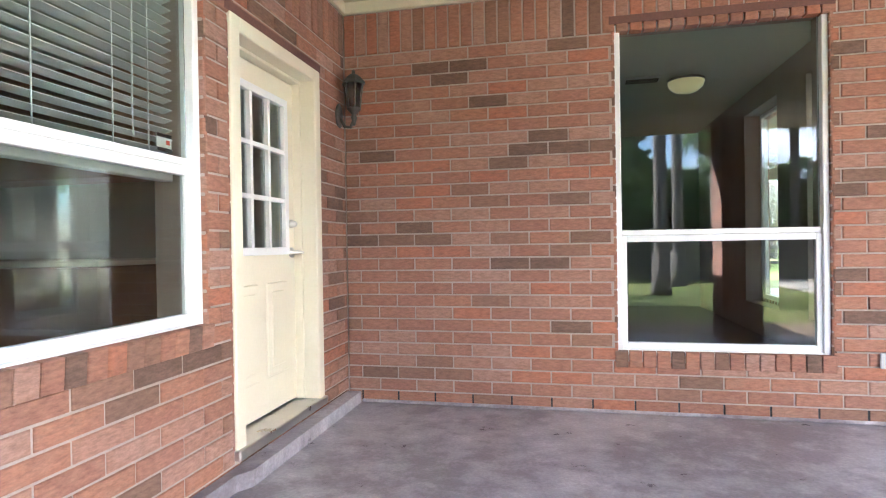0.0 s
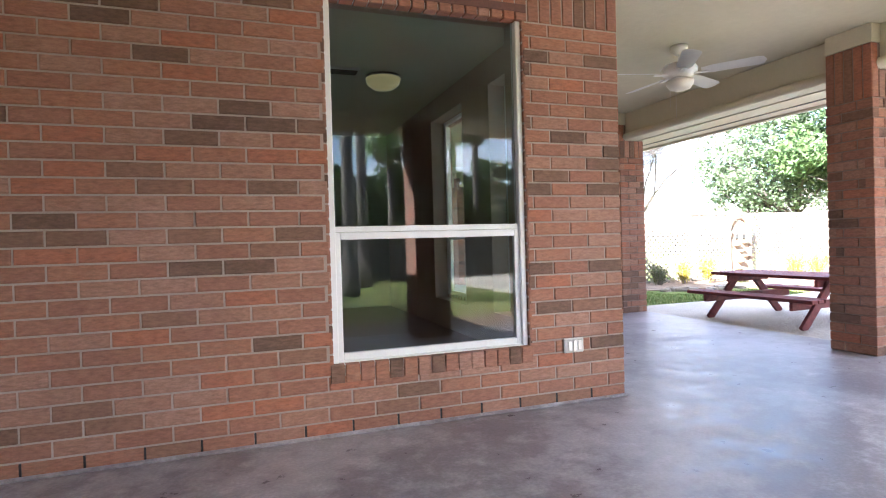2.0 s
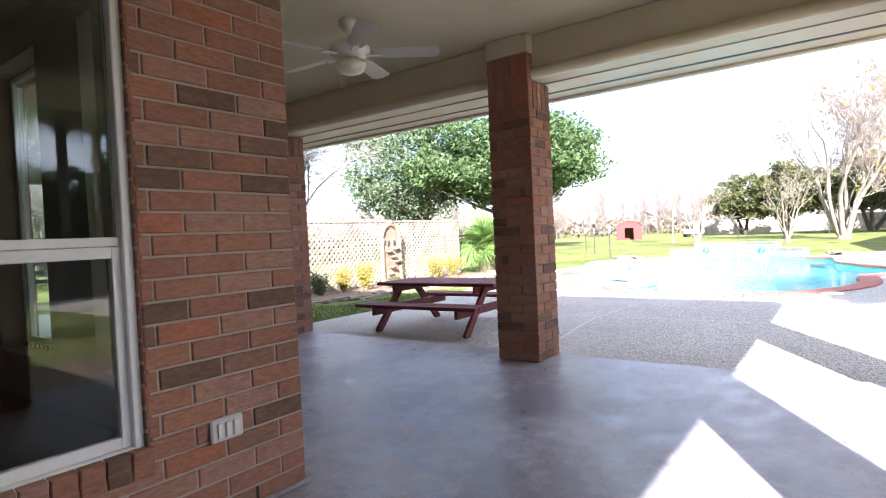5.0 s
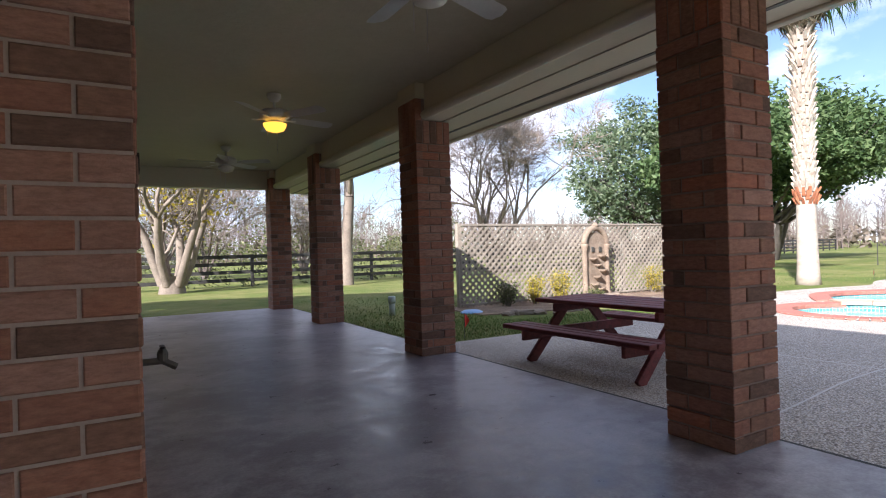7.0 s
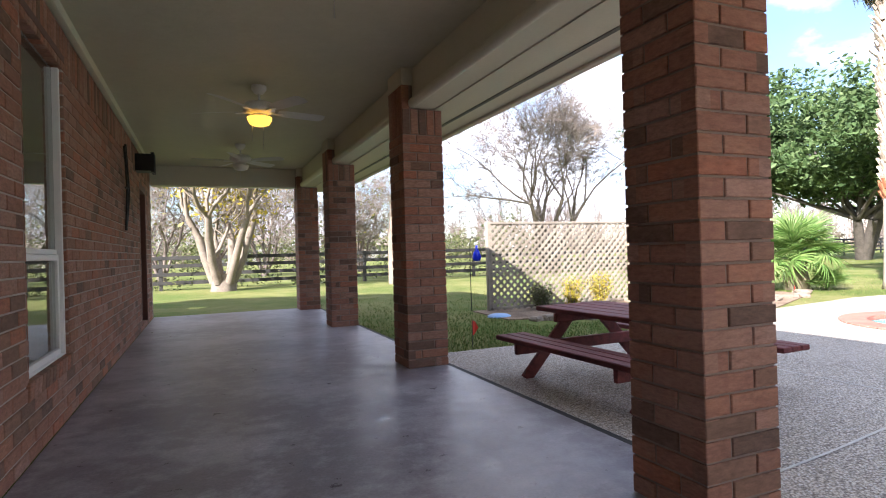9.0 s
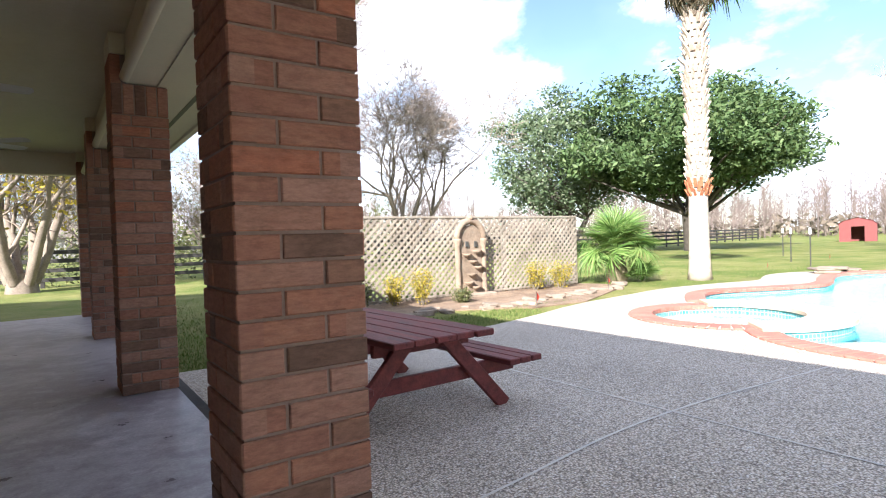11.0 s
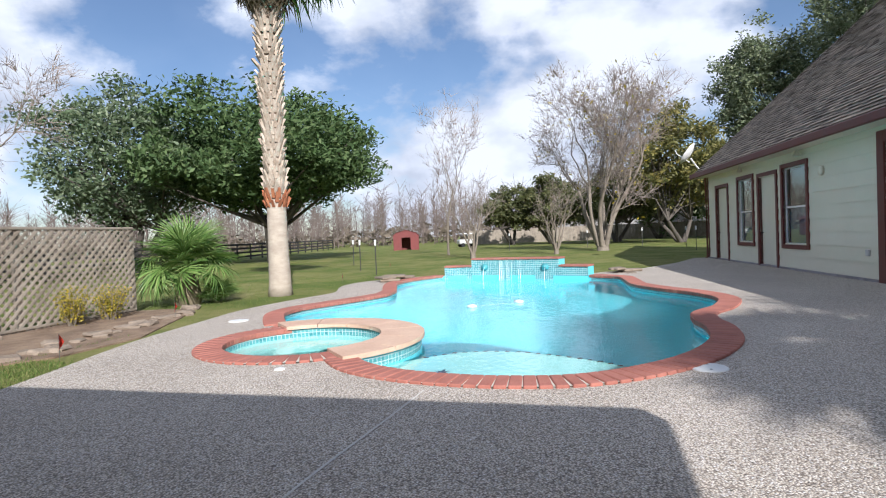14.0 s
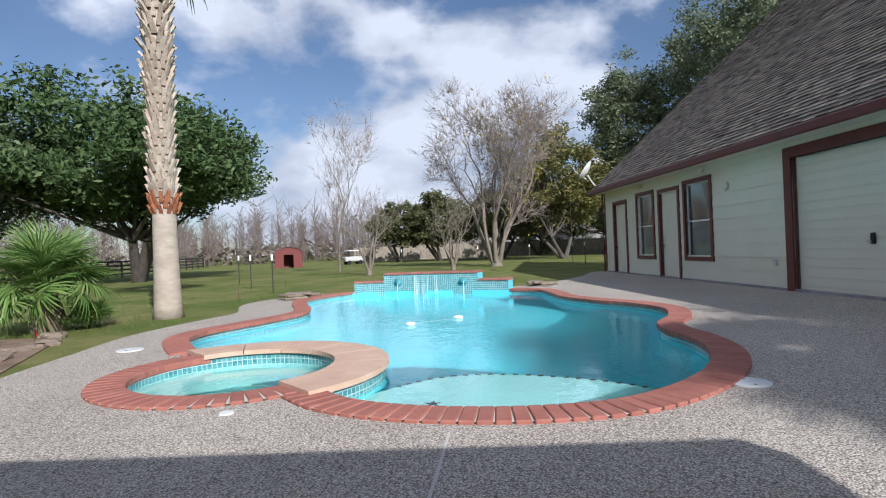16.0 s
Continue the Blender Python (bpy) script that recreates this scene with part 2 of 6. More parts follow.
def lawn_material():
    m, t, p = material("lawn")
    v = where(t)
    a, b = noisy(t, v, 0.45, 8.0, 0.72), noisy(t, v, 28.0, 6.0, 0.7)
    c = ramp(t, [(0.30, (0.065, 0.115, 0.02)), (0.45, (0.12, 0.155, 0.036)), (0.55, (0.21, 0.205, 0.07)), (0.68, (0.30, 0.265, 0.125))], mixed(t, 0.38, a, b))
    t.links.new(c, p.inputs["Base Color"])
    p.inputs["Roughness"].default_value = 0.95
    p.inputs["Specular IOR Level"].default_value = 0.15
    bumped(t, p, b, 1.0, 0.03)
    return m


def shingle_material():
    m, t, p = material("asphalt_shingle")
    r = t.nodes.new("ShaderNodeNewGeometry").outputs["Random Per Island"]
    c = ramp(t, [(0.0, (0.085, 0.068, 0.056)), (0.35, (0.19, 0.155, 0.127)), (0.7, (0.29, 0.24, 0.195)), (1.0, (0.12, 0.103, 0.09))], r)
    v = where(t)
    c = mixed(t, 0.5, c, ramp(t, [(0.3, (0.4, 0.4, 0.4)), (0.7, (0.6, 0.6, 0.6))], noisy(t, v, 90.0)), "OVERLAY")
    t.links.new(c, p.inputs["Base Color"])
    p.inputs["Roughness"].default_value = 0.95
    bumped(t, p, noisy(t, v, 160.0), 0.5, 0.004)
    return m


def leaf_material(name, stops, gloss=0.5):
    m, t, p = material(name)
    r = t.nodes.new("ShaderNodeNewGeometry").outputs["Random Per Island"]
    c = ramp(t, stops, r)
    c = mixed(t, 0.5, c, ramp(t, [(0.35, (0.4, 0.4, 0.4)), (0.65, (0.6, 0.6, 0.6))], noisy(t, where(t), 0.8)), "OVERLAY")
    t.links.new(c, p.inputs["Base Color"])
    p.inputs["Roughness"].default_value = gloss
    p.inputs["Specular IOR Level"].default_value = 0.35
    tr = add(t, "ShaderNodeBsdfTranslucent")
    t.links.new(c, tr.inputs["Color"])
    mx = add(t, "ShaderNodeMixShader")
    mx.inputs[0].default_value = 0.28
    t.links.new(p.outputs[0], mx.inputs[1])
    t.links.new(tr.outputs[0], mx.inputs[2])
    t.links.new(mx.outputs[0], t.nodes["Material Output"].inputs["Surface"])
    return m


def tile_material():
    m, t, p = material("turquoise_mosaic")
    b = add(t, "ShaderNodeTexBrick", Scale=1.0)
    b.offset = 0.0
    b.inputs["Color1"].default_value, b.inputs["Color2"].default_value = (0.05, 0.21, 0.23, 1), (0.13, 0.36, 0.36, 1)
    b.inputs["Mortar"].default_value = (0.48, 0.56, 0.56, 1)
    b.inputs["Mortar Size"].default_value = 0.004
    b.inputs["Brick Width"].default_value, b.inputs["Row Height"].default_value = 0.052, 0.052
    u = t.nodes.new("ShaderNodeUVMap")
    t.links.new(u.outputs[0], b.inputs["Vector"])
    t.links.new(b.outputs["Color"], p.inputs["Base Color"])
    p.inputs["Roughness"].default_value = 0.2
    return m


def clear_material(name, tint, ior, wave=0.0, rough=0.0):
    m, t, p = material(name)
    p.inputs["Base Color"].default_value = (*tint, 1)
    p.inputs["Transmission Weight"].default_value = 1.0
    p.inputs["Roughness"].default_value = rough
    p.inputs["IOR"].default_value = ior
    if wave:
        v = where(t, (1.0, 1.6, 1.0))
        bumped(t, p, mixed(t, 0.4, noisy(t, v, 2.2, 2.0), noisy(t, v, 7.0, 3.0)), wave, 0.05)
    return m


def glow_material(name, colour, strength):
    m, t, p = material(name)
    p.inputs["Base Color"].default_value = (*colour, 1)
    p.inputs["Emission Color"].default_value = (*colour, 1)
    p.inputs["Emission Strength"].default_value = strength
    p.inputs["Roughness"].default_value = 0.3
    return m


CONCRETE, AGGREGATE, LAWN, SHINGLE, TILE = concrete_material(), aggregate_material(), lawn_material(), shingle_material(), tile_material()
GLASS = clear_material("window_glass", (0.86, 0.94, 0.90), 1.52)
WATER = clear_material("pool_water", (0.62, 0.95, 0.97), 1.33, 0.2)
FOAM = surface("white_water", (0.80, 0.86, 0.88), (0.92, 0.95, 0.96), 6, 30, 0.3, 0.6, 0.01)
LAMP_ON = glow_material("lit_amber_bowl", (1.0, 0.50, 0.045), 0.85)
LAMP_OFF = surface("frosted_bowl", (0.70, 0.68, 0.60), (0.78, 0.76, 0.68), 3, 40, 0.3, 0.05, 0.001)
LANTERN_GLASS = clear_material("lantern_glass", (0.72, 0.78, 0.76), 1.45, 0.0, 0.3)
OAK_LEAF = leaf_material("oak_leaf", [(0.0, (0.04, 0.072, 0.022)), (0.5, (0.075, 0.13, 0.042)), (1.0, (0.15, 0.205, 0.08))], 0.68)
PALM_LEAF = leaf_material("palm_leaf", [(0.0, (0.07, 0.14, 0.03)), (0.5, (0.15, 0.26, 0.06)), (1.0, (0.28, 0.36, 0.12))], 0.4)
SPRUCE_LEAF = leaf_material("tall_evergreen_leaf", [(0.0, (0.09, 0.12, 0.065)), (0.6, (0.17, 0.205, 0.11)), (1.0, (0.27, 0.29, 0.17))])
GREY_LEAF = leaf_material("grey_green_leaf", [(0.0, (0.07, 0.105, 0.05)), (0.6, (0.14, 0.19, 0.10)), (1.0, (0.24, 0.28, 0.17))])
AUTUMN_LEAF = leaf_material("autumn_leaf", [(0.0, (0.09, 0.10, 0.035)), (0.6, (0.17, 0.165, 0.055)), (1.0, (0.30, 0.25, 0.075))])
YELLOW_LEAF = leaf_material("yellow_leaf", [(0.0, (0.14, 0.15, 0.02)), (0.5, (0.34, 0.27, 0.03)), (1.0, (0.55, 0.42, 0.05))])
OLIVE_LEAF = leaf_material("olive_leaf", [(0.0, (0.06, 0.07, 0.025)), (0.6, (0.11, 0.125, 0.045)), (1.0, (0.20, 0.19, 0.08))])
GRASS_LEAF = leaf_material("grass_blade", [(0.0, (0.07, 0.115, 0.02)), (0.6, (0.13, 0.19, 0.04)), (1.0, (0.26, 0.25, 0.09))], 0.7)
DRY_FROND = leaf_material("dry_frond", [(0.0, (0.12, 0.095, 0.06)), (1.0, (0.27, 0.22, 0.14))], 0.8)


# ---- mesh helpers ----
def mesh_of(name, verts, faces, mat=None, smooth=False):
    me = bpy.data.meshes.new(name)
    me.from_pydata([tuple(v) for v in verts], [], [tuple(f) for f in faces])
    me.update()
    if mat:
        me.materials.append(mat)
    if smooth:
        me.polygons.foreach_set("use_smooth", [True] * len(me.polygons))
    return me


def part(name, bm, mat, parent=None, label="", smooth=False, m=None):
    """One mesh object of a bmesh or a mesh, under a thing or a part."""
    if isinstance(bm, bmesh.types.BMesh):
        me = bpy.data.meshes.new(name)
        bmesh.ops.recalc_face_normals(bm, faces=bm.faces[:])
        bm.to_mesh(me)
        bm.free()
        me.materials.append(mat)
        if smooth:
            me.polygons.foreach_set("use_smooth", [True] * len(me.polygons))
    else:
        me = bm
    ob = new(name, me)
    if parent:
        ob.parent = parent
    if m is not None:
        ob.matrix_basis = m
    if label:
        ob["label"] = label
    return ob


def thing(name, label, category, m=None, group="", kind=""):
    ob = new(name)
    ob.empty_display_size = 0.1
    if m is not None:
        ob.matrix_basis = m
    return tagged(ob, label, category, group, kind)


def box(bm, x0, x1, y0, y1, z0, z1, m=None, bevel=0.0):
    vs = [bm.verts.new((x, y, z)) for x in (x0, x1) for y in (y0, y1) for z in (z0, z1)]
    if m is not None:
        for v in vs:
            v.co = m @ v.co
    fs = [bm.faces.new([vs[i] for i in f]) for f in ((0, 1, 3, 2), (4, 6, 7, 5), (0, 4, 5, 1), (2, 3, 7, 6), (0, 2, 6, 4), (1, 5, 7, 3))]
    if bevel:
        bmesh.ops.bevel(bm, geom=list({e for f in fs for e in f.edges}), offset=bevel, segments=1, affect="EDGES")
    return bm


def boxed(x0, x1, y0, y1, z0, z1, bevel=0.0):
    return box(bmesh.new(), x0, x1, y0, y1, z0, z1, None, bevel)


def lathe(profile, n=20, bm=None, m=None):
    """Profile of (radius, z) turned round z."""
    bm = bm or bmesh.new()
    m = m or Matrix()
    rings = [[bm.verts.new(m @ Vector((r * math.cos(2 * math.pi * k / n), r * math.sin(2 * math.pi * k / n), z))) for k in range(n)] for r, z in profile]
    for a, b in zip(rings, rings[1:]):
        for k in range(n):
            bm.faces.new((a[k], a[(k + 1) % n], b[(k + 1) % n], b[k]))
    bm.faces.new(rings[0][::-1])
    bm.faces.new(rings[-1])
    return bm


def tube(points, radius, n=8, bm=None):
    """A round bar through points; radius is one number or one for each point."""
    bm = bm or bmesh.new()
    pts = [Vector(p) for p in points]
    rad = radius if isinstance(radius, (list, tuple)) else [radius] * len(pts)
    rings = []
    for i, p in enumerate(pts):
        d = (pts[min(i + 1, len(pts) - 1)] - pts[max(i - 1, 0)]).normalized()
        q = d.to_track_quat("Z", "Y")
        rings.append([bm.verts.new(p + q @ Vector((rad[i] * math.cos(2 * math.pi * k / n), rad[i] * math.sin(2 * math.pi * k / n), 0))) for k in range(n)])
    for a, b in zip(rings, rings[1:]):
        for k in range(n):
            bm.faces.new((a[k], a[(k + 1) % n], b[(k + 1) % n], b[k]))
    bm.faces.new(rings[0][::-1])
    bm.faces.new(rings[-1])
    return bm


def sheet(name, loops, z, thick, mat):
    """A flat plate with holes: the first loop is its outline, the others its holes."""
    bm = bmesh.new()
    edges = []
    for loop in loops:
        vs = [bm.verts.new((x, y, z)) for x, y in loop]
        edges += [bm.edges.new((vs[i], vs[(i + 1) % len(vs)])) for i in range(len(vs))]
    bmesh.ops.triangle_fill(bm, edges=edges, use_beauty=True)
    bmesh.ops.recalc_face_normals(bm, faces=bm.faces[:])
    if bm.faces and sum(f.normal.z for f in bm.faces) < 0:
        bmesh.ops.reverse_faces(bm, faces=bm.faces[:])
    if thick:
        r = bmesh.ops.extrude_face_region(bm, geom=bm.faces[:])
        bmesh.ops.translate(bm, vec=(0, 0, -thick), verts=[v for v in r["geom"] if isinstance(v, bmesh.types.BMVert)])
        bmesh.ops.recalc_face_normals(bm, faces=bm.faces[:])
    me = bpy.data.meshes.new(name)
    bm.to_mesh(me)
    bm.free()
    me.materials.append(mat)
    return new(name, me)


def spline(pts, closed, step):
    """Points spaced along a smooth curve through pts."""
    out = []
    n = len(pts)
    for i in range(n if closed else n - 1):
        g = [Vector(pts[(i + k) % n] if closed else pts[max(0, min(n - 1, i + k))]) for k in (-1, 0, 1, 2)]
        for s in range(12):
            t = s / 12
            out.append(0.5 * (2 * g[1] + (g[2] - g[0]) * t + (2 * g[0] - 5 * g[1] + 4 * g[2] - g[3]) * t * t + (3 * g[1] - g[0] - 3 * g[2] + g[3]) * t ** 3))
    if not closed:
        out.append(Vector(pts[-1]))
    res, acc = [out[0]], 0.0
    seq = out + ([out[0]] if closed else [])
    for a, b in zip(seq, seq[1:]):
        seg = (b - a).length
        while acc + seg >= step:
            a = a + (b - a) * ((step - acc) / seg)
            seg = (b - a).length
            acc = 0.0
            res.append(a.copy())
        acc += seg
    if closed and (res[-1] - res[0]).length < step * 0.5:
        res.pop()
    return res


# ---- brickwork ----
COURSE, BRICK_LEN, JOINT_W = 0.0813, 0.254, 0.010
brick_meshes = {}


def brick_mesh(length, depth=0.07, height=COURSE - JOINT_W):
    key = (round(length, 3), round(depth, 2), round(height, 3))
    if key not in brick_meshes:
        l, d, h = key
        bm = bmesh.new()
        c = 0.004
        back = [bm.verts.new((x, -d, z)) for x, z in ((0, 0), (l, 0), (l, h), (0, h))]
        mid = [bm.verts.new((x, -c, z)) for x, z in ((0, 0), (l, 0), (l, h), (0, h))]
        top = [bm.verts.new((x, 0, z)) for x, z in ((c, c), (l - c, c), (l - c, h - c), (c, h - c))]
        bm.faces.new(top)
        for a, b in ((back, mid), (mid, top)):
            for k in range(4):
                bm.faces.new((a[k], a[(k + 1) % 4], b[(k + 1) % 4], b[k]))
        bmesh.ops.recalc_face_normals(bm, faces=bm.faces[:])
        me = bpy.data.meshes.new("brick")
        bm.to_mesh(me)
        bm.free()
        me.materials.append(BRICK)
        brick_meshes[key] = me
    return brick_meshes[key]


def courses(length, top, openings, start=0.0, z0=0.0):
    """Bricks of a wall in running bond: u, z, length."""
    rows = int((top - z0) / COURSE + 0.01)
    for r in range(rows):
        z = z0 + r * COURSE
        cuts = sorted((a, b) for a, b, lo, hi in openings if lo < z + COURSE * 0.6 and hi > z + COURSE * 0.4)
        u = start - BRICK_LEN * (1.5 if r % 2 else 1.0)
        spans, x = [], 0.0
        for a, b in cuts:
            spans.append((x, a))
            x = b
        spans.append((x, length))
        while u < length:
            for a, b in spans:
                lo, hi = max(u, a), min(u + BRICK_LEN, b)
                if hi - lo > 0.04:
                    yield lo + JOINT_W / 2, z + JOINT_W / 2, hi - lo - JOINT_W
            u += BRICK_LEN


class Joined:
    """Box-like pieces gathered into one mesh."""

    def __init__(self):
        self.v, self.f = [], []

    def brick(self, m, l, d=0.07, h=COURSE - JOINT_W):
        c, n = 0.004, len(self.v)
        for p in ((0, -d, 0), (l, -d, 0), (l, -d, h), (0, -d, h), (0, -c, 0), (l, -c, 0), (l, -c, h), (0, -c, h),
                  (c, 0, c), (l - c, 0, c), (l - c, 0, h - c), (c, 0, h - c)):
            self.v.append(m @ Vector(p))
        self.f.append((n + 11, n + 10, n + 9, n + 8))
        for a, b in ((n, n + 4), (n + 4, n + 8)):
            for k in range(4):
                self.f.append((b + k, b + (k + 1) % 4, a + (k + 1) % 4, a + k))


def soldier(length, z, openings=()):
    n = round(length / COURSE)
    w = length / n
    for k in range(n):
        yield k * w + JOINT_W / 2, z + JOINT_W / 2, w - JOINT_W


def brick_wall(parent, m, length, top, openings, limit, start=0.0, chosen=lambda u, z: True, soldier_z=None, soldier_h=0.22, sills=()):
    """Lays bricks on the face of a wall. m: u along x, outwards along y. The first `limit` chosen are single parts."""
    rest, count = Joined(), 0
    pieces = [(u, z, l, COURSE - JOINT_W) for u, z, l in courses(length, top, openings, start)]
    if soldier_z:
        pieces += [(u, z, l, soldier_h - JOINT_W) for u, z, l in soldier(length, soldier_z)]
    rng = random.Random(int(length * 100))
    for u, z, l, h in pieces:
        at = m @ Matrix.Translation((u, rng.uniform(-0.0015, 0.0025), z))
        if count < limit and chosen(u, z):
            part("brick", brick_mesh(l, 0.07, h), None, parent, m=at)
            count += 1
        else:
            rest.brick(at, l, 0.07, h)
    for u0, u1, z in sills:
        n = round((u1 - u0) / COURSE)
        for k in range(n):
            at = m @ Matrix.Translation((u0 + k * (u1 - u0) / n + 0.004, 0.008, z)) @ pose(0, 0, 0, -4)
            part("sill_brick", brick_mesh((u1 - u0) / n - 0.006, 0.12, 0.10), None, parent, m=at)
    if rest.v:
        tagged(part("brickwork", mesh_of("brickwork", rest.v, rest.f, BRICKS), None, parent), kind="stuff")


def wall_with_openings(name, m, length, z0, z1, thick, openings, label, mat=None):
    """A solid wall behind the brick face, with openings through it."""
    bm = bmesh.new()
    us = sorted({0.0, length, *[a for o in openings for a in o[:2]]})
    for a, b in zip(us, us[1:]):
        cut = [o for o in openings if o[0] < (a + b) / 2 < o[1]]
        lo = z0
        for o in sorted(cut, key=lambda o: o[2]):
            if o[2] - lo > 0.001:
                box(bm, a, b, -thick, -0.008, lo, o[2], m)
            lo = o[3]
        box(bm, a, b, -thick, -0.008, lo, z1, m)
    return tagged(part(name, bm, mat or MORTAR), label, "wall", kind="structure")


def sash_window(name, m, w, z0, z1, split, label, recess=0.035, frame=WHITE, group="", pull=True):
    """A single-hung window. m: u along x, outwards along y, at the opening's lower corner."""
    root = thing(name, label, "window", m, group, "structure")
    h = z1 - z0
    bm = bmesh.new()
    f = 0.035
    for a in ((0, f, 0, h), (w - f, w, 0, h), (f, w - f, 0, f), (f, w - f, h - f, h)):
        box(bm, a[0], a[1], -recess - 0.06, -recess + 0.012, a[2], a[3], None, 0.004)
    part("window_frame", bm, frame, root)
    s = split - z0
    bm = bmesh.new()
    g = 0.03
    for a in ((f, f + g, f, s), (w - f - g, w - f, f, s), (f + g, w - f - g, f, f + g + 0.01), (f + g, w - f - g, s - 0.04, s)):
        box(bm, a[0], a[1], -recess - 0.045, -recess - 0.01, a[2], a[3], None, 0.003)
    low = part("lower_sash", bm, frame, root)
    bm = boxed(f, w - f, -recess - 0.05, -recess - 0.02, s + 0.002, s + 0.034, 0.003)
    up = part("meeting_rail", bm, frame, root)
    for nm, a in (("pane", (f + 0.002, w - f - 0.002, s + 0.034, h - f)), ("pane", (f + g, w - f - g, f + g + 0.01, s - 0.04))):
        p = part(nm, boxed(a[0], a[1], -recess - 0.034, -recess - 0.028, a[2], a[3]), GLASS, root)
        p.visible_shadow = False
    bm = boxed(-0.0, w, -recess + 0.012, -recess + 0.028, 0.0, 0.022, 0.003)
    part("window_sill", bm, frame, root)
    return root


# ---- ground, deck and pool ----
DECK = -0.03
WATER_Z = -0.12
SPA = Vector((13.1, 2.42))
pool_line = [(12.22, 1.42), (11.95, 1.18), (11.74, 0.82), (11.61, 0.36), (11.57, -0.18), (11.68, -0.76), (12.05, -1.30), (12.6, -1.76), (13.3, -2.08), (14.0, -2.18), (14.6, -2.14),
             (15.15, -2.24), (15.8, -2.62), (16.7, -2.86), (17.6, -2.62), (18.3, -2.18), (19.2, -1.78), (20.2, -1.70), (21.0, -1.62), (21.4, -1.35), (21.75, -0.9)]
pool_back = [(21.75, -0.9), (22.2, 0.2), (22.6, 1.4), (22.8, 2.4), (22.75, 3.2)]
pool_left = [(22.75, 3.2), (21.9, 3.65), (20.85, 3.86), (19.8, 3.62), (18.9, 3.30), (18.1, 3.18), (17.4, 3.40), (16.7, 3.72), (16.0, 4.02), (15.4, 4.02), (14.8, 3.72), (14.25, 3.35)]
curve_right = spline(pool_line, False, 0.105)
curve_left = spline(pool_left, False, 0.105)
spa_stone = [SPA + Vector((1.38 * math.cos(a), 1.38 * math.sin(a))) for a in np.linspace(radians(38), radians(-132), 26)]
basin = curve_right + [Vector(p) for p in pool_back[1:-1]] + curve_left + spa_stone


def offset(line, d):
    out = []
    for i, p in enumerate(line):
        t = (line[min(i + 1, len(line) - 1)] - line[max(i - 1, 0)]).normalized()
        out.append(p + Vector((-t.y, t.x)) * d)
    return out


spa_arc = [SPA + Vector((math.cos(a), math.sin(a))) * 1.12 for a in np.linspace(radians(56), radians(222), 24)]
hole = offset(curve_right, -0.15) + [Vector((p[0] + 0.15, p[1])) for p in pool_back[1:-1]] + offset(curve_left, -0.15) + spa_arc
hole_xy = [(p.x, p.y) for p in hole]
spa_in = [(SPA.x + 0.94 * math.cos(a), SPA.y + 0.94 * math.sin(a)) for a in np.linspace(0, 2 * math.pi, 48, endpoint=False)]

ground = sheet("ground", [[(-500, -500), (500, -500), (500, 500), (-500, 500)], hole_xy], -0.075, 0, LAWN)
tagged(ground, "winter lawn of short green and straw-yellow grass", "lawn", kind="structure")
grass_edge = spline([(6.58, 4.02), (8.5, 4.04), (10.0, 4.0), (11.2, 4.25), (12.9, 4.75), (14.5, 4.98), (15.9, 5.15), (17.3, 4.95), (18.6, 4.66), (19.6, 5.0), (20.5, 5.2), (21.5, 5.0), (22.1, 4.4), (22.9, 3.9)], False, 0.3)
deck_loop = [(p.x, p.y) for p in grass_edge] + [(23.4, 2.0), (22.9, 0.3), (22.6, -1.0), (23.6, -2.2), (26.0, -3.6), (28.6, -4.6), (28.6, -5.1), (10.0, -7.0), (10.0, -14.0), (6.58, -14.0)]
deck = sheet("pool_deck", [deck_loop, hole_xy], DECK, 0.12, AGGREGATE)
tagged(deck, "exposed-aggregate pool deck of small tan and grey pebbles", "deck", kind="structure")
slab_loop = [(0.0, -3.05), (6.56, -3.05), (6.56, 9.9), (3.66, 9.9), (3.66, 0.0), (0.0, 0.0)]
tagged(sheet("patio_floor", [slab_loop], 0.0, 0.14, CONCRETE), "smooth grey-purple stained concrete patio slab", "floor", kind="structure")
part("drain_strip", boxed(6.562, 6.65, -3.0, 9.9, -0.06, -0.022), FENCE_WOOD, bpy.data.objects["patio_floor"], "dark slot drain along the slab edge")
bed = sheet("mulch_bed", [[(8.9, 6.3), (9.9, 6.05), (11.0, 5.95), (12.2, 5.1), (13.4, 5.05), (14.6, 5.6), (15.9, 6.2), (16.3, 7.0), (16.0, 7.75), (9.0, 7.75)]], -0.055, 0.05, MULCH)
tagged(bed, "brown mulch and bare soil planting bed", "garden bed", kind="structure")
strip = sheet("soil_strip", [[(-0.2, -4.6), (6.4, -4.6), (6.4, -3.02), (-0.2, -3.02)]], -0.06, 0.03, MULCH)
tagged(strip, "reddish-brown bare soil beside the patio slab", "soil", kind="structure")


def ribbon(pts, w, z, thick):
    bm = bmesh.new()
    a, b = offset([Vector(p) for p in pts], w / 2), offset([Vector(p) for p in pts], -w / 2)
    for i in range(len(pts) - 1):
        vs = [bm.verts.new((p.x, p.y, zz)) for zz in (z, z - thick) for p in (a[i], a[i + 1], b[i + 1], b[i])]
        bm.faces.new(vs[:4])
    return bm


for line in ([(6.6, 0.33), (7.4, 0.42), (8.4, 0.55), (9.4, 0.55), (10.6, 0.44), (11.24, 0.39)], [(8.95, 4.0), (8.95, 2.0), (8.95, -1.0), (9.0, -6.5)]):
    part("deck_joint", ribbon(spline(line, False, 0.1), 0.017, DECK + 0.004, 0.004), DECK_JOINT, deck, "pale caulked joint")

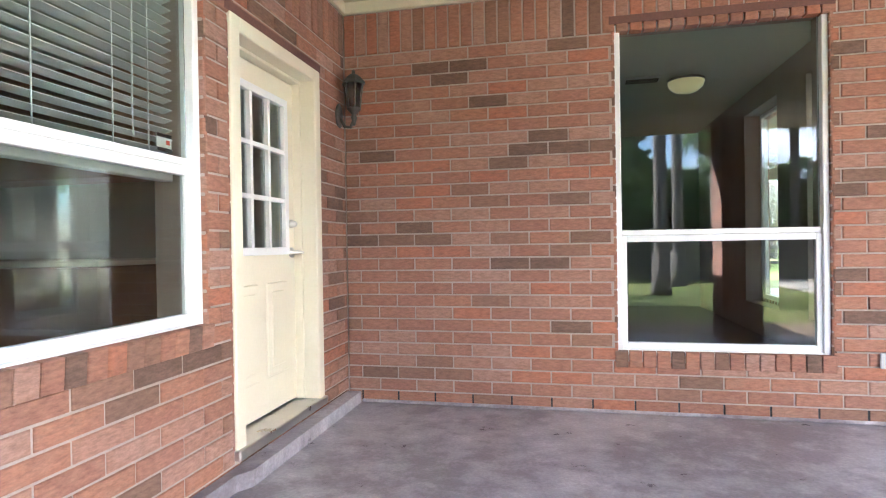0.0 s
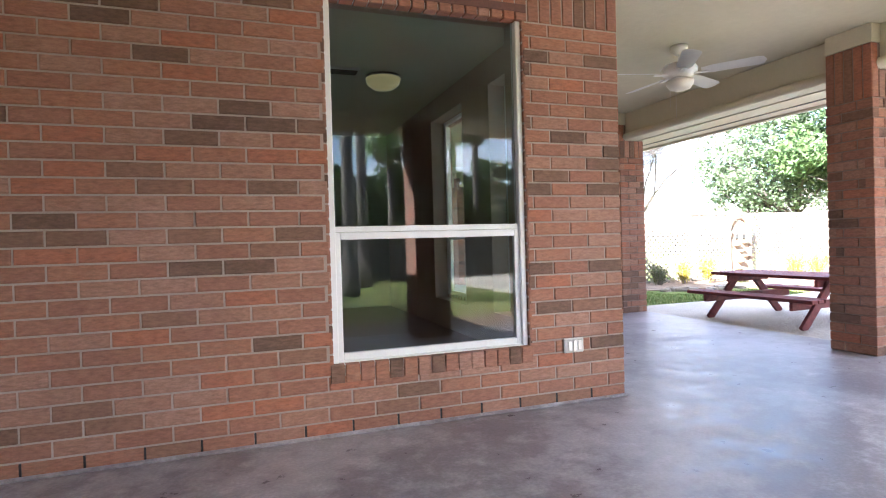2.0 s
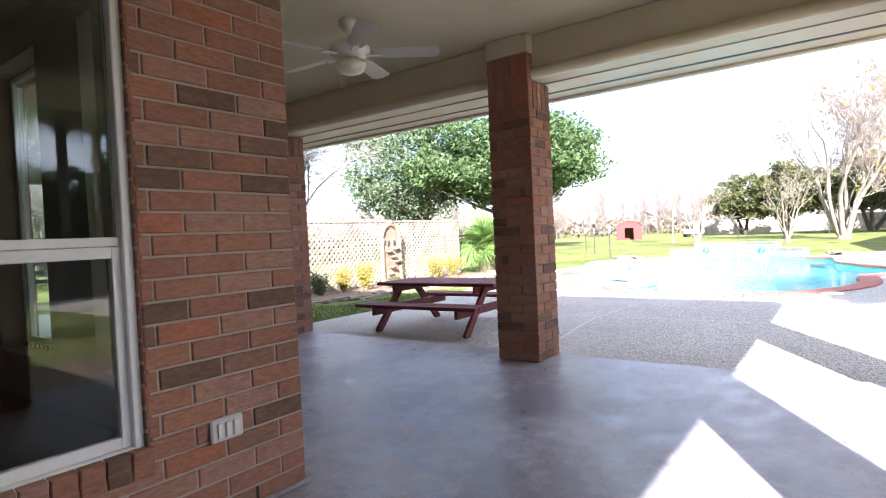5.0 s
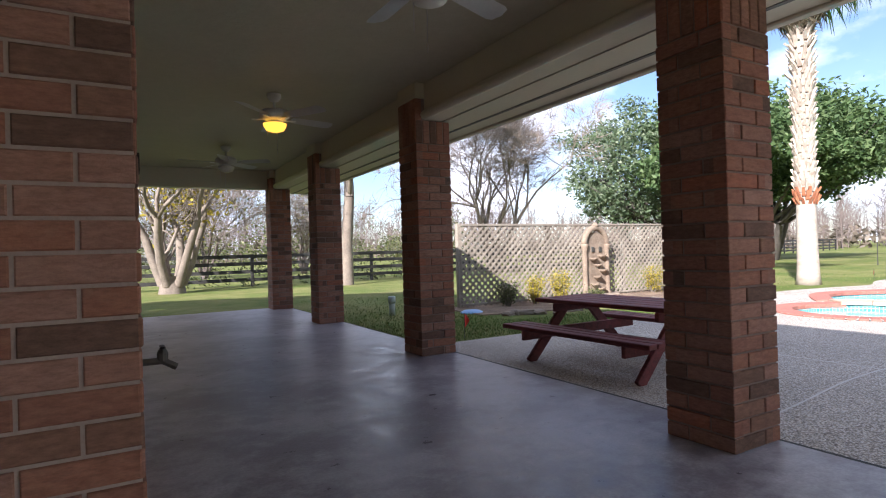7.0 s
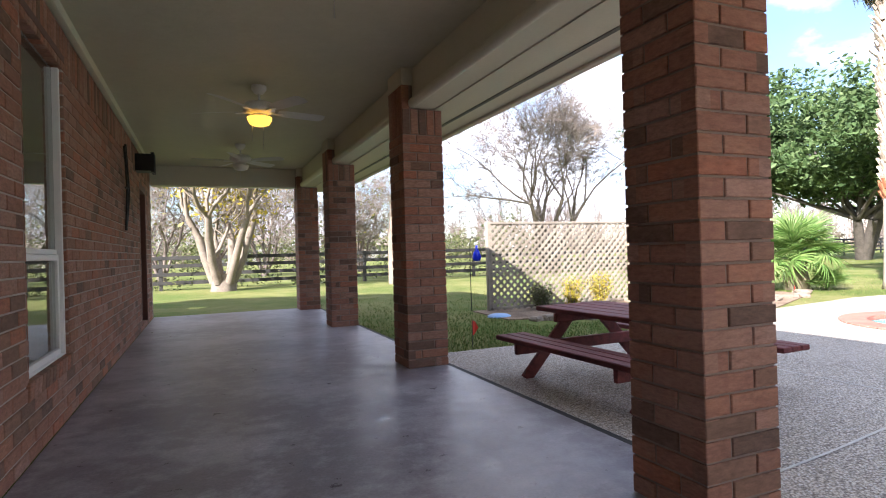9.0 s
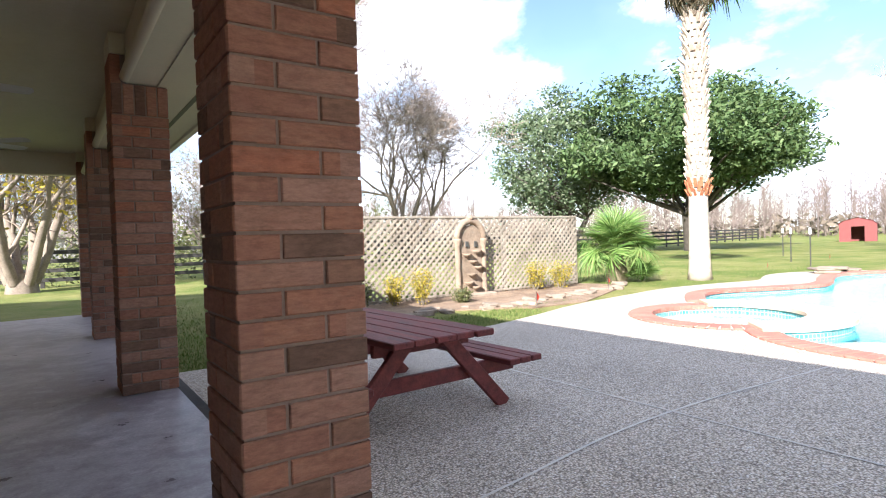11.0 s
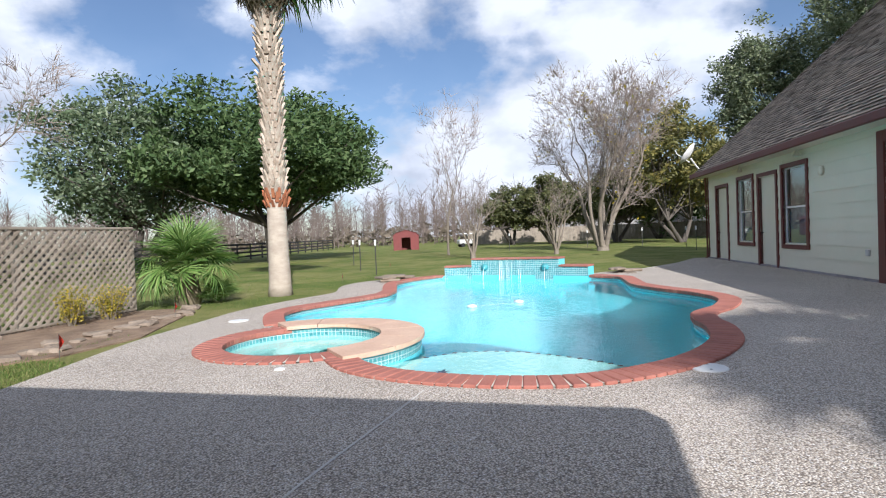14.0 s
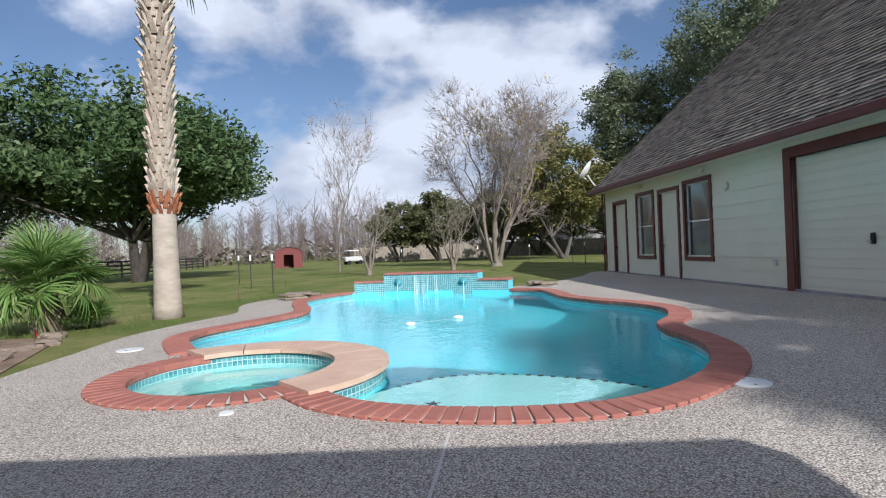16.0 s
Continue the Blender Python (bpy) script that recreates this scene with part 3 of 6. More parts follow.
# basin
bm = bmesh.new()
n = len(basin)
DEPTH = -1.35
ring_t = [bm.verts.new((p.x, p.y, DECK - 0.005)) for p in basin]
centre = sum(basin, Vector((0, 0))) / n
ring_b = [bm.verts.new((p.x, p.y, DEPTH)) for p in basin]
for k in range(n):
    bm.faces.new((ring_t[k], ring_t[(k + 1) % n], ring_b[(k + 1) % n], ring_b[k]))
bmesh.ops.triangle_fill(bm, edges=[bm.edges.get((ring_b[k], ring_b[(k + 1) % n])) for k in range(n)], use_beauty=True)
pool = tagged(part("swimming_pool", bm, PLASTER), "free-form swimming pool with turquoise plaster and brick coping", "swimming pool", kind="structure")
# shallow shelf by the spa
shelf_edge = spline([(12.75, 1.05), (13.2, 0.55), (13.25, -0.1), (12.9, -0.9), (12.35, -1.5)], False, 0.12)
near = [p for p in curve_right if p.x < 12.4]
part("shelf", sheet("shelf", [[(p.x, p.y) for p in near] + [(p.x, p.y) for p in reversed(shelf_edge)]], -0.34, 1.0, SHELF).data, None, pool, "pale tanning shelf with a dotted dark tile line")
bpy.data.objects.remove(bpy.data.objects["shelf"])
for p in shelf_edge[2:-2:1]:
    part("line_tile", boxed(p.x - 0.025, p.x + 0.025, p.y - 0.025, p.y + 0.025, -0.34, -0.334), BLACK, pool)
for sx, sy in ((12.35, 0.55), (12.15, -0.25)):
    bm = bmesh.new()
    vs = [bm.verts.new((sx + (0.09 if k % 2 == 0 else 0.035) * math.cos(k * math.pi / 5), sy + (0.09 if k % 2 == 0 else 0.035) * math.sin(k * math.pi / 5), -0.333)) for k in range(10)]
    bm.faces.new(vs)
    part("star_tile", bm, BLACK, pool, "dark star mosaic")
water = sheet("water", [[(p.x, p.y) for p in basin]], WATER_Z, 0, WATER)
tagged(water, "clear turquoise pool water with small ripples", "water", kind="structure")
water.visible_shadow = False


def tile_band(line, z0, z1, closed=False, inset=0.004):
    """A band of mosaic along a line, with tiles at true size."""
    bm = bmesh.new()
    uv = bm.loops.layers.uv.new("UVMap")
    s = 0.0
    pts = offset(line, inset)
    m = len(pts)
    for i in range(m if closed else m - 1):
        a, b = pts[i], pts[(i + 1) % m]
        d = (b - a).length
        f = bm.faces.new([bm.verts.new((q.x, q.y, z)) for q, z in ((a, z0), (b, z0), (b, z1), (a, z1))])
        for l, c in zip(f.loops, ((s, z0), (s + d, z0), (s + d, z1), (s, z1))):
            l[uv].uv = c
        s += d
    me = bpy.data.meshes.new("waterline_tile")
    bm.to_mesh(me)
    bm.free()
    me.materials.append(TILE)
    return me


for line in (curve_right, curve_left, spa_stone):
    part("waterline_tile", tile_band(line, -0.25, -0.05), None, pool, "turquoise mosaic waterline band")

# spa
spa = thing("spa", "round spa with brick coping, flagstone rim and mosaic band", "spa", Matrix.Translation((SPA.x, SPA.y, DECK)), kind="structure")
bm = bmesh.new()
prof = [(0.94, -0.01), (0.94, -0.42), (0.55, -0.42), (0.55, -0.80), (0.02, -0.80)]
rings = [[bm.verts.new((r * math.cos(2 * math.pi * k / 48), r * math.sin(2 * math.pi * k / 48), z)) for k in range(48)] for r, z in prof]
for a, b in zip(rings, rings[1:]):
    for k in range(48):
        bm.faces.new((a[k], a[(k + 1) % 48], b[(k + 1) % 48], b[k]))
bm.faces.new(rings[-1])
part("spa_shell", bm, SHELF, spa, "pale aqua plaster shell with a bench")
circle = [Vector((0.935 * math.cos(a), 0.935 * math.sin(a))) for a in np.linspace(0, 2 * math.pi, 60, endpoint=False)]
part("mosaic_band", tile_band(circle, -0.20, -0.015, True, 0.0), None, spa)
sw = bmesh.new()
sw.faces.new([sw.verts.new((0.93 * math.cos(a), 0.93 * math.sin(a), -0.085)) for a in np.linspace(0, 2 * math.pi, 48, endpoint=False)])
sp_w = part("spa_water", sw, WATER, spa)
sp_w.visible_shadow = False
# ring between the spa and the pool, down to the basin floor
bm = bmesh.new()
arc = np.linspace(radians(42), radians(-136), 30)
for r0, r1, z0, z1 in ((0.95, 1.375, -1.3, 0.005),):
    for a, b in zip(arc, arc[1:]):
        q = [Vector((r * math.cos(t), r * math.sin(t), 0)) for r in (r0, r1) for t in (a, b)]
        vs = [bm.verts.new((v.x, v.y, z)) for z in (z0, z1) for v in q]
        for f in ((4, 5, 7, 6), (2, 3, 7, 6), (0, 1, 5, 4)):
            bm.faces.new([vs[i] for i in f])
part("spa_wall", bm, PLASTER, spa)
cuts = np.linspace(radians(44), radians(-138), 8)
for a, b in zip(cuts, cuts[1:]):
    bm = bmesh.new()
    ts = np.linspace(a - 0.006, b + 0.006, 7)
    lo = [[bm.verts.new((r * math.cos(t), r * math.sin(t), z)) for t in ts] for r, z in ((0.90, 0.006), (0.90, 0.055), (1.42, 0.055), (1.42, 0.006))]
    for u, w in zip(lo, lo[1:] + lo[:1]):
        for k in range(6):
            bm.faces.new((u[k], u[k + 1], w[k + 1], w[k]))
    for k in (0, -1):
        bm.faces.new([l[k] for l in lo])
    part("flagstone", bm, FLAG, spa, "tan flagstone rim")

# coping bricks
coping_mesh = {}


def coping_brick(root, p, t, w, n_len=0.32):
    """One coping brick laid across the line at p with tangent t; it reaches outwards."""
    key = round(w, 2)
    if key not in coping_mesh:
        bm = boxed(-key / 2 + 0.004, key / 2 - 0.004, -n_len + 0.03, 0.03, -0.055, 0.014, 0.008)
        me = bpy.data.meshes.new("coping_brick")
        bmesh.ops.recalc_face_normals(bm, faces=bm.faces[:])
        bm.to_mesh(me)
        bm.free()
        me.materials.append(COPING)
        coping_mesh[key] = me
    a = math.atan2(t.y, t.x)
    return part("coping_brick", coping_mesh[key], None, root, m=Matrix.Translation((p.x, p.y, DECK + 0.012)) @ Matrix.Rotation(a, 4, "Z"))


for line in (curve_right, curve_left):
    for i in range(len(line)):
        t = (line[min(i + 1, len(line) - 1)] - line[max(i - 1, 0)]).normalized()
        coping_brick(pool, line[i], t, 0.11)
    part("coping_bed", ribbon([tuple(p) for p in offset(line, -0.13)], 0.30, DECK + 0.014, 0.0), JOINT, pool, "pale mortar between the coping bricks")
spa_line = [SPA + Vector((math.cos(a), math.sin(a))) * 0.95 for a in np.arange(radians(226), radians(42), -0.107)]
for i, p in enumerate(spa_line):
    r = (p - SPA).normalized()
    coping_brick(pool, p, Vector((-r.y, r.x)), 0.11)
bm = bmesh.new()
for a, b in zip(np.linspace(radians(228), radians(42), 40), np.linspace(radians(228), radians(42), 40)[1:]):
    bm.faces.new([bm.verts.new((SPA.x + r * math.cos(t), SPA.y + r * math.sin(t), DECK + 0.014)) for r, t in ((0.94, a), (0.94, b), (1.24, b), (1.24, a))])
part("coping_bed", bm, JOINT, pool)

# raised back wall of the pool
back = [Vector(p) for p in pool_back]
back_wall = thing("raised_pool_wall", "raised turquoise mosaic pool wall with a brick cap and waterfall", "pool wall", kind="structure")
bl = spline(pool_back, False, 0.2)
k1, k2 = int(len(bl) * 0.22), int(len(bl) * 0.78)
for seg, top in ((bl[: k1 + 1], 0.20), (bl[k1: k2 + 1], 0.40), (bl[k2:], 0.20)):
    outer = offset(seg, -0.36)
    bm = bmesh.new()
    for i in range(len(seg) - 1):
        vs = [bm.verts.new((q.x, q.y, z)) for z in (-0.3, top) for q in (seg[i], seg[i + 1], outer[i + 1], outer[i])]
        for f in ((4, 5, 6, 7), (3, 2, 6, 7), (0, 3, 7, 4), (1, 2, 6, 5), (0, 1, 5, 4)):
            bm.faces.new([vs[j] for j in f])
    part("wall_core", bm, PLASTER, back_wall)
    part("mosaic_face", tile_band(seg, -0.3, top, False, 0.008), None, back_wall, "turquoise square mosaic")
    for i in range(len(seg) - 1):
        t = (seg[i + 1] - seg[i]).normalized()
        p = (seg[i] + seg[i + 1]) / 2
        me = boxed(-0.099, 0.099, -0.40, 0.04, 0.0, 0.05, 0.006)
        part("cap_brick", me, COPING, back_wall, m=Matrix.Translation((p.x, p.y, top + 0.002)) @ Matrix.Rotation(math.atan2(t.y, t.x), 4, "Z"))
mid = bl[len(bl) // 2]
bm = bmesh.new()
rng = random.Random(4)
for k in range(15):
    y = mid.y + rng.uniform(-0.38, 0.38)
    x = mid.x - 0.06 - rng.uniform(0, 0.05) + (y - mid.y) * 0.28
    tube([(x + 0.05, y, 0.385), (x - 0.02, y, 0.30), (x - 0.05, y + rng.uniform(-0.02, 0.02), WATER_Z)], [0.0015, 0.002, 0.004], 5, bm)
part("waterfall", bm, FOAM, back_wall, "thin sheet of falling white water")
for f in (0.30, 0.70):
    q = bl[int(len(bl) * f)]
    bm = lathe([(0.0001, 0.0), (0.085, 0.01), (0.10, 0.04), (0.065, 0.07), (0.03, 0.10), (0.0001, 0.11)], 14, None, Matrix.Translation((q.x - 0.01, q.y, 0.20)) @ pose(0, 0, 0, 0, -90, 0))
    part("spout_mask", bm, VERDIGRIS, back_wall, "round blue-green bronze spout", True)
    part("water_jet", tube([(q.x - 0.12, q.y, 0.20), (q.x - 0.28, q.y, 0.12), (q.x - 0.38, q.y, WATER_Z)], [0.005, 0.006, 0.009], 6), FOAM, back_wall)
rng = random.Random(9)
for k in range(18):
    s = rng.uniform(0.10, 0.2)
    a = (22.3 + rng.uniform(-0.1, 0.8), -1.75 + rng.uniform(-0.3, 0.2)) if k < 10 else (22.2 + rng.uniform(-1.2, 1.0), 4.3 + rng.uniform(-0.25, 0.25))
    bm = boxed(-s * 1.5, s * 1.5, -s, s, 0, 0.06, 0.02)
    tagged(part("ledge_stone", bm, ROCK, m=pose(a[0], a[1], -0.08 + 0.06 * (k % 3), rng.uniform(-3, 3), 0, rng.uniform(0, 180))), "flat brown stacked ledge stone beside the pool", "stone", "ledge stones")

# ---- house ----
W2_OPEN = [(1.78, 2.97, 0.36, 2.41)]
W1_OPEN = [(0.42, 1.36, 0.13, 2.13), (1.54, 2.85, 0.72, 2.41)]
W3_OPEN = [(0.54, 1.48, 0.40, 2.41), (2.12, 3.08, 0.40, 2.41), (7.9, 8.8, 0.06, 2.15)]
# wall frames: x along the wall, y outwards
FRAME2 = Matrix(((1, 0, 0, 0), (0, -1, 0, 0), (0, 0, 1, 0), (0, 0, 0, 1)))
FRAME1 = Matrix(((0, 1, 0, 0), (-1, 0, 0, 0), (0, 0, 1, 0), (0, 0, 0, 1)))
FRAME3 = Matrix(((0, 1, 0, 3.66), (1, 0, 0, 0), (0, 0, 1, 0), (0, 0, 0, 1)))
wall_nook = wall_with_openings("wall_nook", FRAME2, 3.652, 0, 2.75, 0.25, W2_OPEN, "red-brown brick wall with dark accent bricks and a tall window")
wall_kitchen = wall_with_openings("wall_kitchen", FRAME1 @ Matrix.Translation((-0.25, 0, 0)), 9.25, 0, 2.75, 0.25, [(a + 0.25, b + 0.25, c, d) for a, b, c, d in W1_OPEN], "red-brown brick wall with a door and a window")
wall_patio = wall_with_openings("wall_patio", FRAME3 @ Matrix.Translation((0.25, 0, 0)), 9.65, 0, 2.75, 0.25, [(a - 0.25, b - 0.25, c, d) for a, b, c, d in W3_OPEN], "long shaded brick wall with two tall windows")


def lintel(m, u0, u1, z, root):
    part("lintel", boxed(u0 - 0.03, u1 + 0.03, -0.12, 0.004, z, z + 0.05, 0.003), LINTEL, root, "rusty steel lintel", m=m)


for fr, op, root in ((FRAME2, W2_OPEN[0], wall_nook), (FRAME1, W1_OPEN[0], wall_kitchen), (FRAME1, W1_OPEN[1], wall_kitchen), (FRAME3, W3_OPEN[0], wall_patio), (FRAME3, W3_OPEN[1], wall_patio), (FRAME3, W3_OPEN[2], wall_patio)):
    lintel(fr, op[0], op[1], op[3], root)


def at_u(fr, u, z):
    return fr @ Matrix.Translation((u, 0, z))


sash_window("window_1", at_u(FRAME2, 1.78, 0.36), 1.19, 0.36, 2.41, 1.10, "tall white aluminium single-hung window with clear panes")
sash_window("window_2", at_u(FRAME1, 1.54, 0.72), 1.31, 0.72, 2.41, 1.40, "white aluminium window with half-raised white blinds behind")
sash_window("window_3", at_u(FRAME3, 0.54, 0.40), 0.94, 0.40, 2.41, 1.10, "tall white window in the shaded patio wall", group="patio windows")
sash_window("window_4", at_u(FRAME3, 2.12, 0.40), 0.96, 0.40, 2.41, 1.10, "tall white window in the shaded patio wall", group="patio windows")

# blinds behind the kitchen window
blind = thing("window_blind", "white horizontal slat blind pulled halfway down", "blind", at_u(FRAME1, 1.57, 0))
for k in range(22):
    part("slat", boxed(-0.02, 1.27, -0.20, -0.155, 0, 0.003), WHITE, blind, m=pose(0, 0, 1.47 + k * 0.042, 14))
part("bottom_rail", boxed(-0.02, 1.27, -0.205, -0.15, 1.345, 1.425, 0.004), WHITE, blind, "stacked slats at the bottom")
for u in (0.12, 0.30, 0.62, 0.98):
    part("ladder_cord", tube([(u, -0.15, 1.40), (u, -0.15, 2.38)], 0.003, 5), WHITE, blind)
part("lift_cord", tube([(0.20, -0.145, 2.38), (0.21, -0.145, 1.6), (0.205, -0.145, 1.50)], 0.004, 5), WHITE, blind, "white cord with a tassel")
stick = thing("warning_sticker", "small white and black security sticker on the window glass", "sticker", at_u(FRAME1, 1.63, 1.45))
part("backing", boxed(0, 0.085, -0.096, -0.094, 0, 0.07), WHITE_PLASTIC, stick)
part("top_bar", boxed(0, 0.085, -0.0935, -0.0925, 0.055, 0.07), BLACK, stick)
part("bottom_bar", boxed(0, 0.085, -0.0935, -0.0925, 0, 0.014), BLACK, stick)
part("emblem", boxed(0.012, 0.032, -0.0935, -0.0925, 0.028, 0.046), FLAG_RED, stick)

# back door with nine lights
door = thing("door_1", "cream half-glazed back door with nine panes and raised panels", "door", at_u(FRAME1, 0.42, 0.13), kind="structure")
REC = 0.13
bm = bmesh.new()
for a in ((0.0, 0.075, 0, 2.0), (0.865, 0.94, 0, 2.0), (0.075, 0.865, 1.925, 2.0)):
    box(bm, a[0], a[1], -REC - 0.06, 0.012, a[2], a[3], None, 0.006)
for a in ((0.075, 0.092, 0.02, 1.925), (0.848, 0.865, 0.02, 1.925), (0.092, 0.848, 1.908, 1.925)):
    box(bm, a[0], a[1], -REC - 0.06, -REC + 0.05, a[2], a[3], None, 0.004)
part("door_frame", bm, CREAM, door, "cream moulded door jamb")
bm = bmesh.new()
L0, L1, Z0, Z1 = 0.20, 0.74, 0.92, 1.76
for a in ((0.092, L0, 0.03, 1.90), (L1, 0.848, 0.03, 1.90), (L0, L1, 0.03, Z0), (L0, L1, Z1, 1.90)):
    box(bm, a[0], a[1], -REC - 0.044, -REC, a[2], a[3])
leaf = part("door_leaf", bm, CREAM, door)
for u0, u1 in ((0.20, 0.43), (0.51, 0.74)):
    part("raised_panel", boxed(u0, u1, -REC - 0.004, -REC + 0.009, 0.22, 0.74, 0.008), CREAM, leaf)
    part("panel_field", boxed(u0 + 0.045, u1 - 0.045, -REC, -REC + 0.014, 0.27, 0.69, 0.006), CREAM, leaf)
bm = bmesh.new()
gw, gh = (L1 - L0) / 3, (Z1 - Z0) / 3
for a in ((L0 - 0.03, L1 + 0.03, Z0 - 0.03, Z0 + 0.012), (L0 - 0.03, L1 + 0.03, Z1 - 0.012, Z1 + 0.03), (L0 - 0.03, L0 + 0.012, Z0 + 0.012, Z1 - 0.012), (L1 - 0.012, L1 + 0.03, Z0 + 0.012, Z1 - 0.012)):
    box(bm, a[0], a[1], -REC - 0.03, -REC + 0.012, a[2], a[3], None, 0.003)
for k in (1, 2):
    box(bm, L0 + k * gw - 0.012, L0 + k * gw + 0.012, -REC - 0.028, -REC + 0.008, Z0 + 0.012, Z1 - 0.012)
    box(bm, L0 + 0.012, L1 - 0.012, -REC - 0.026, -REC + 0.006, Z0 + k * gh - 0.012, Z0 + k * gh + 0.012)
part("glazing_bars", bm, WHITE, leaf, "white grille of nine lights")
for i in range(3):
    for j in range(3):
        g = part("pane", boxed(L0 + i * gw + 0.012, L0 + (i + 1) * gw - 0.012, -REC - 0.02, -REC - 0.015, Z0 + j * gh + 0.012, Z0 + (j + 1) * gh - 0.012), GLASS, leaf)
        g.visible_shadow = False
part("deadbolt", lathe([(0.026, 0), (0.026, 0.012), (0.018, 0.02), (0.016, 0.035)], 16, None, pose(0.135, -REC, 1.07, -90)), NICKEL, leaf, "satin nickel deadbolt", True)
bm = lathe([(0.03, 0), (0.03, 0.01), (0.012, 0.018), (0.012, 0.05)], 16, None, pose(0.135, -REC, 0.90, -90))
tube([(0.135, -REC + 0.045, 0.90), (0.09, -REC + 0.05, 0.90), (0.045, -REC + 0.045, 0.897)], [0.010, 0.009, 0.007], 8, bm)
part("door_handle", bm, NICKEL, leaf, "satin nickel lever handle", True)
part("threshold", boxed(-0.01, 0.95, -0.22, 0.03, -0.03, 0.018, 0.006), NICKEL, door, "grey metal threshold")
step = sheet("door_step", [[(0.002, -3.0), (0.045, -3.0), (0.055, -1.45), (0.10, -1.38), (0.10, -0.03), (0.002, -0.03)]], 0.075, 0.074, CONCRETE)
tagged(step, "low sloping concrete sill under the back door", "step", kind="structure")

tagged(part("footing_nook", boxed(0.101, 3.672, -0.022, 0.0, 0.001, 0.020, 0.006), CONCRETE), "thin grey concrete footing along the brick wall", "footing", kind="structure")

# patio door far along
pd = thing("door_2", "dark recessed door at the far end of the patio wall", "door", at_u(FRAME3, 7.9, 0.06), kind="structure")
part("door_leaf", boxed(0.05, 0.85, -0.18, -0.13, 0.0, 2.04, 0.004), INT_WOOD, pd)
bm = bmesh.new()
for a in ((0, 0.05, 0, 2.09), (0.85, 0.90, 0, 2.09), (0.05, 0.85, 2.04, 2.09)):
    box(bm, a[0], a[1], -0.2, 0.0, a[2], a[3])
part("door_frame", bm, LINTEL, pd)

# interior seen through the glass
tagged(sheet("floor_inside", [[(-4.2, -8.5), (-0.26, -8.5), (-0.26, 0.26), (3.40, 0.26), (3.40, 5.2), (-4.2, 5.2)]], 0.10, 0.1, INT_FLOOR), "dark brown interior floor", "floor", kind="structure")
tagged(sheet("ceiling_inside", [[(-4.2, -8.5), (-0.26, -8.5), (-0.26, 0.26), (3.40, 0.26), (3.40, 5.2), (-4.2, 5.2)]], 2.74, 0.1, INTERIOR), "grey-green interior ceiling", "ceiling", kind="structure")
for nm, b in (("wall_inside_west", (-4.3, -4.2, -8.5, 5.2)), ("wall_inside_north", (-4.2, 3.41, 5.2, 5.3)), ("wall_inside_south", (-4.2, -0.25, -8.6, -8.5))):
    tagged(part(nm, boxed(b[0], b[1], b[2], b[3], 0, 2.74), INTERIOR), "plain grey-green interior wall", "wall", kind="structure")
tagged(part("wall_lining", boxed(0.0, 3.40, 0.252, 0.262, 0.1, 0.34), INTERIOR), "painted wall under the nook window", "wall", kind="structure")
cab = thing("kitchen_cabinet", "brown wooden kitchen cabinet with pale counter seen through glass", "cabinet", pose(-2.2, -0.45, 0.1))
part("body", boxed(-0.9, 0.9, -0.3, 0.3, 0, 0.86, 0.01), INT_WOOD, cab)
part("counter", boxed(-0.93, 0.93, -0.33, 0.33, 0.862, 0.90, 0.006), CREAM, cab, "cream counter top")
part("upper_cabinet", boxed(-0.9, 0.9, 0.0, 0.32, 1.45, 2.2, 0.01), INT_WOOD, cab)
dome = thing("ceiling_light", "frosted amber dome light on the nook ceiling", "ceiling light", pose(2.62, 2.1, 2.64))
part("base", lathe([(0.10, -0.02), (0.17, -0.04), (0.17, -0.06)], 24), BRONZE, dome)
part("bowl", lathe([(0.165, -0.06), (0.15, -0.11), (0.10, -0.15), (0.02, -0.165)], 24), glow_material("nook_bowl", (0.75, 0.62, 0.28), 0.02), dome, "frosted amber glass bowl", True)
vent = thing("ceiling_vent", "small grey air vent on the nook ceiling", "vent", pose(2.22, 2.1, 2.64))
part("frame", boxed(-0.17, 0.17, -0.08, 0.08, -0.02, 0), OUTLET, vent)
for k in range(4):
    part("slat", boxed(-0.15, 0.15, -0.06 + k * 0.034, -0.045 + k * 0.034, -0.03, -0.02), BRONZE, vent)

# ceiling, beams, soffit and roof of the patio
CEIL = 2.72
tagged(sheet("ceiling", [[(0.0, -2.6), (6.45, -2.6), (6.45, 9.9), (3.66, 9.9), (3.66, 0.0), (0.0, 0.0)]], CEIL + 0.06, 0.06, STUCCO), "cream knockdown-textured patio ceiling", "ceiling", kind="structure")
for nm, b in (("beam_pool_side", (6.29, 6.50, -2.42, 9.88)), ("beam_lawn_side", (0.02, 6.50, -2.63, -2.422)), ("beam_far_end", (3.67, 6.288, 9.66, 9.87))):
    bm = boxed(b[0], b[1], b[2], b[3], 2.36, CEIL - 0.003, 0.004)
    tagged(part(nm, bm, TRIM), "beige painted patio beam", "beam", kind="structure")


def half_round(a, b, r):
    return tube([a, b], r, 10)


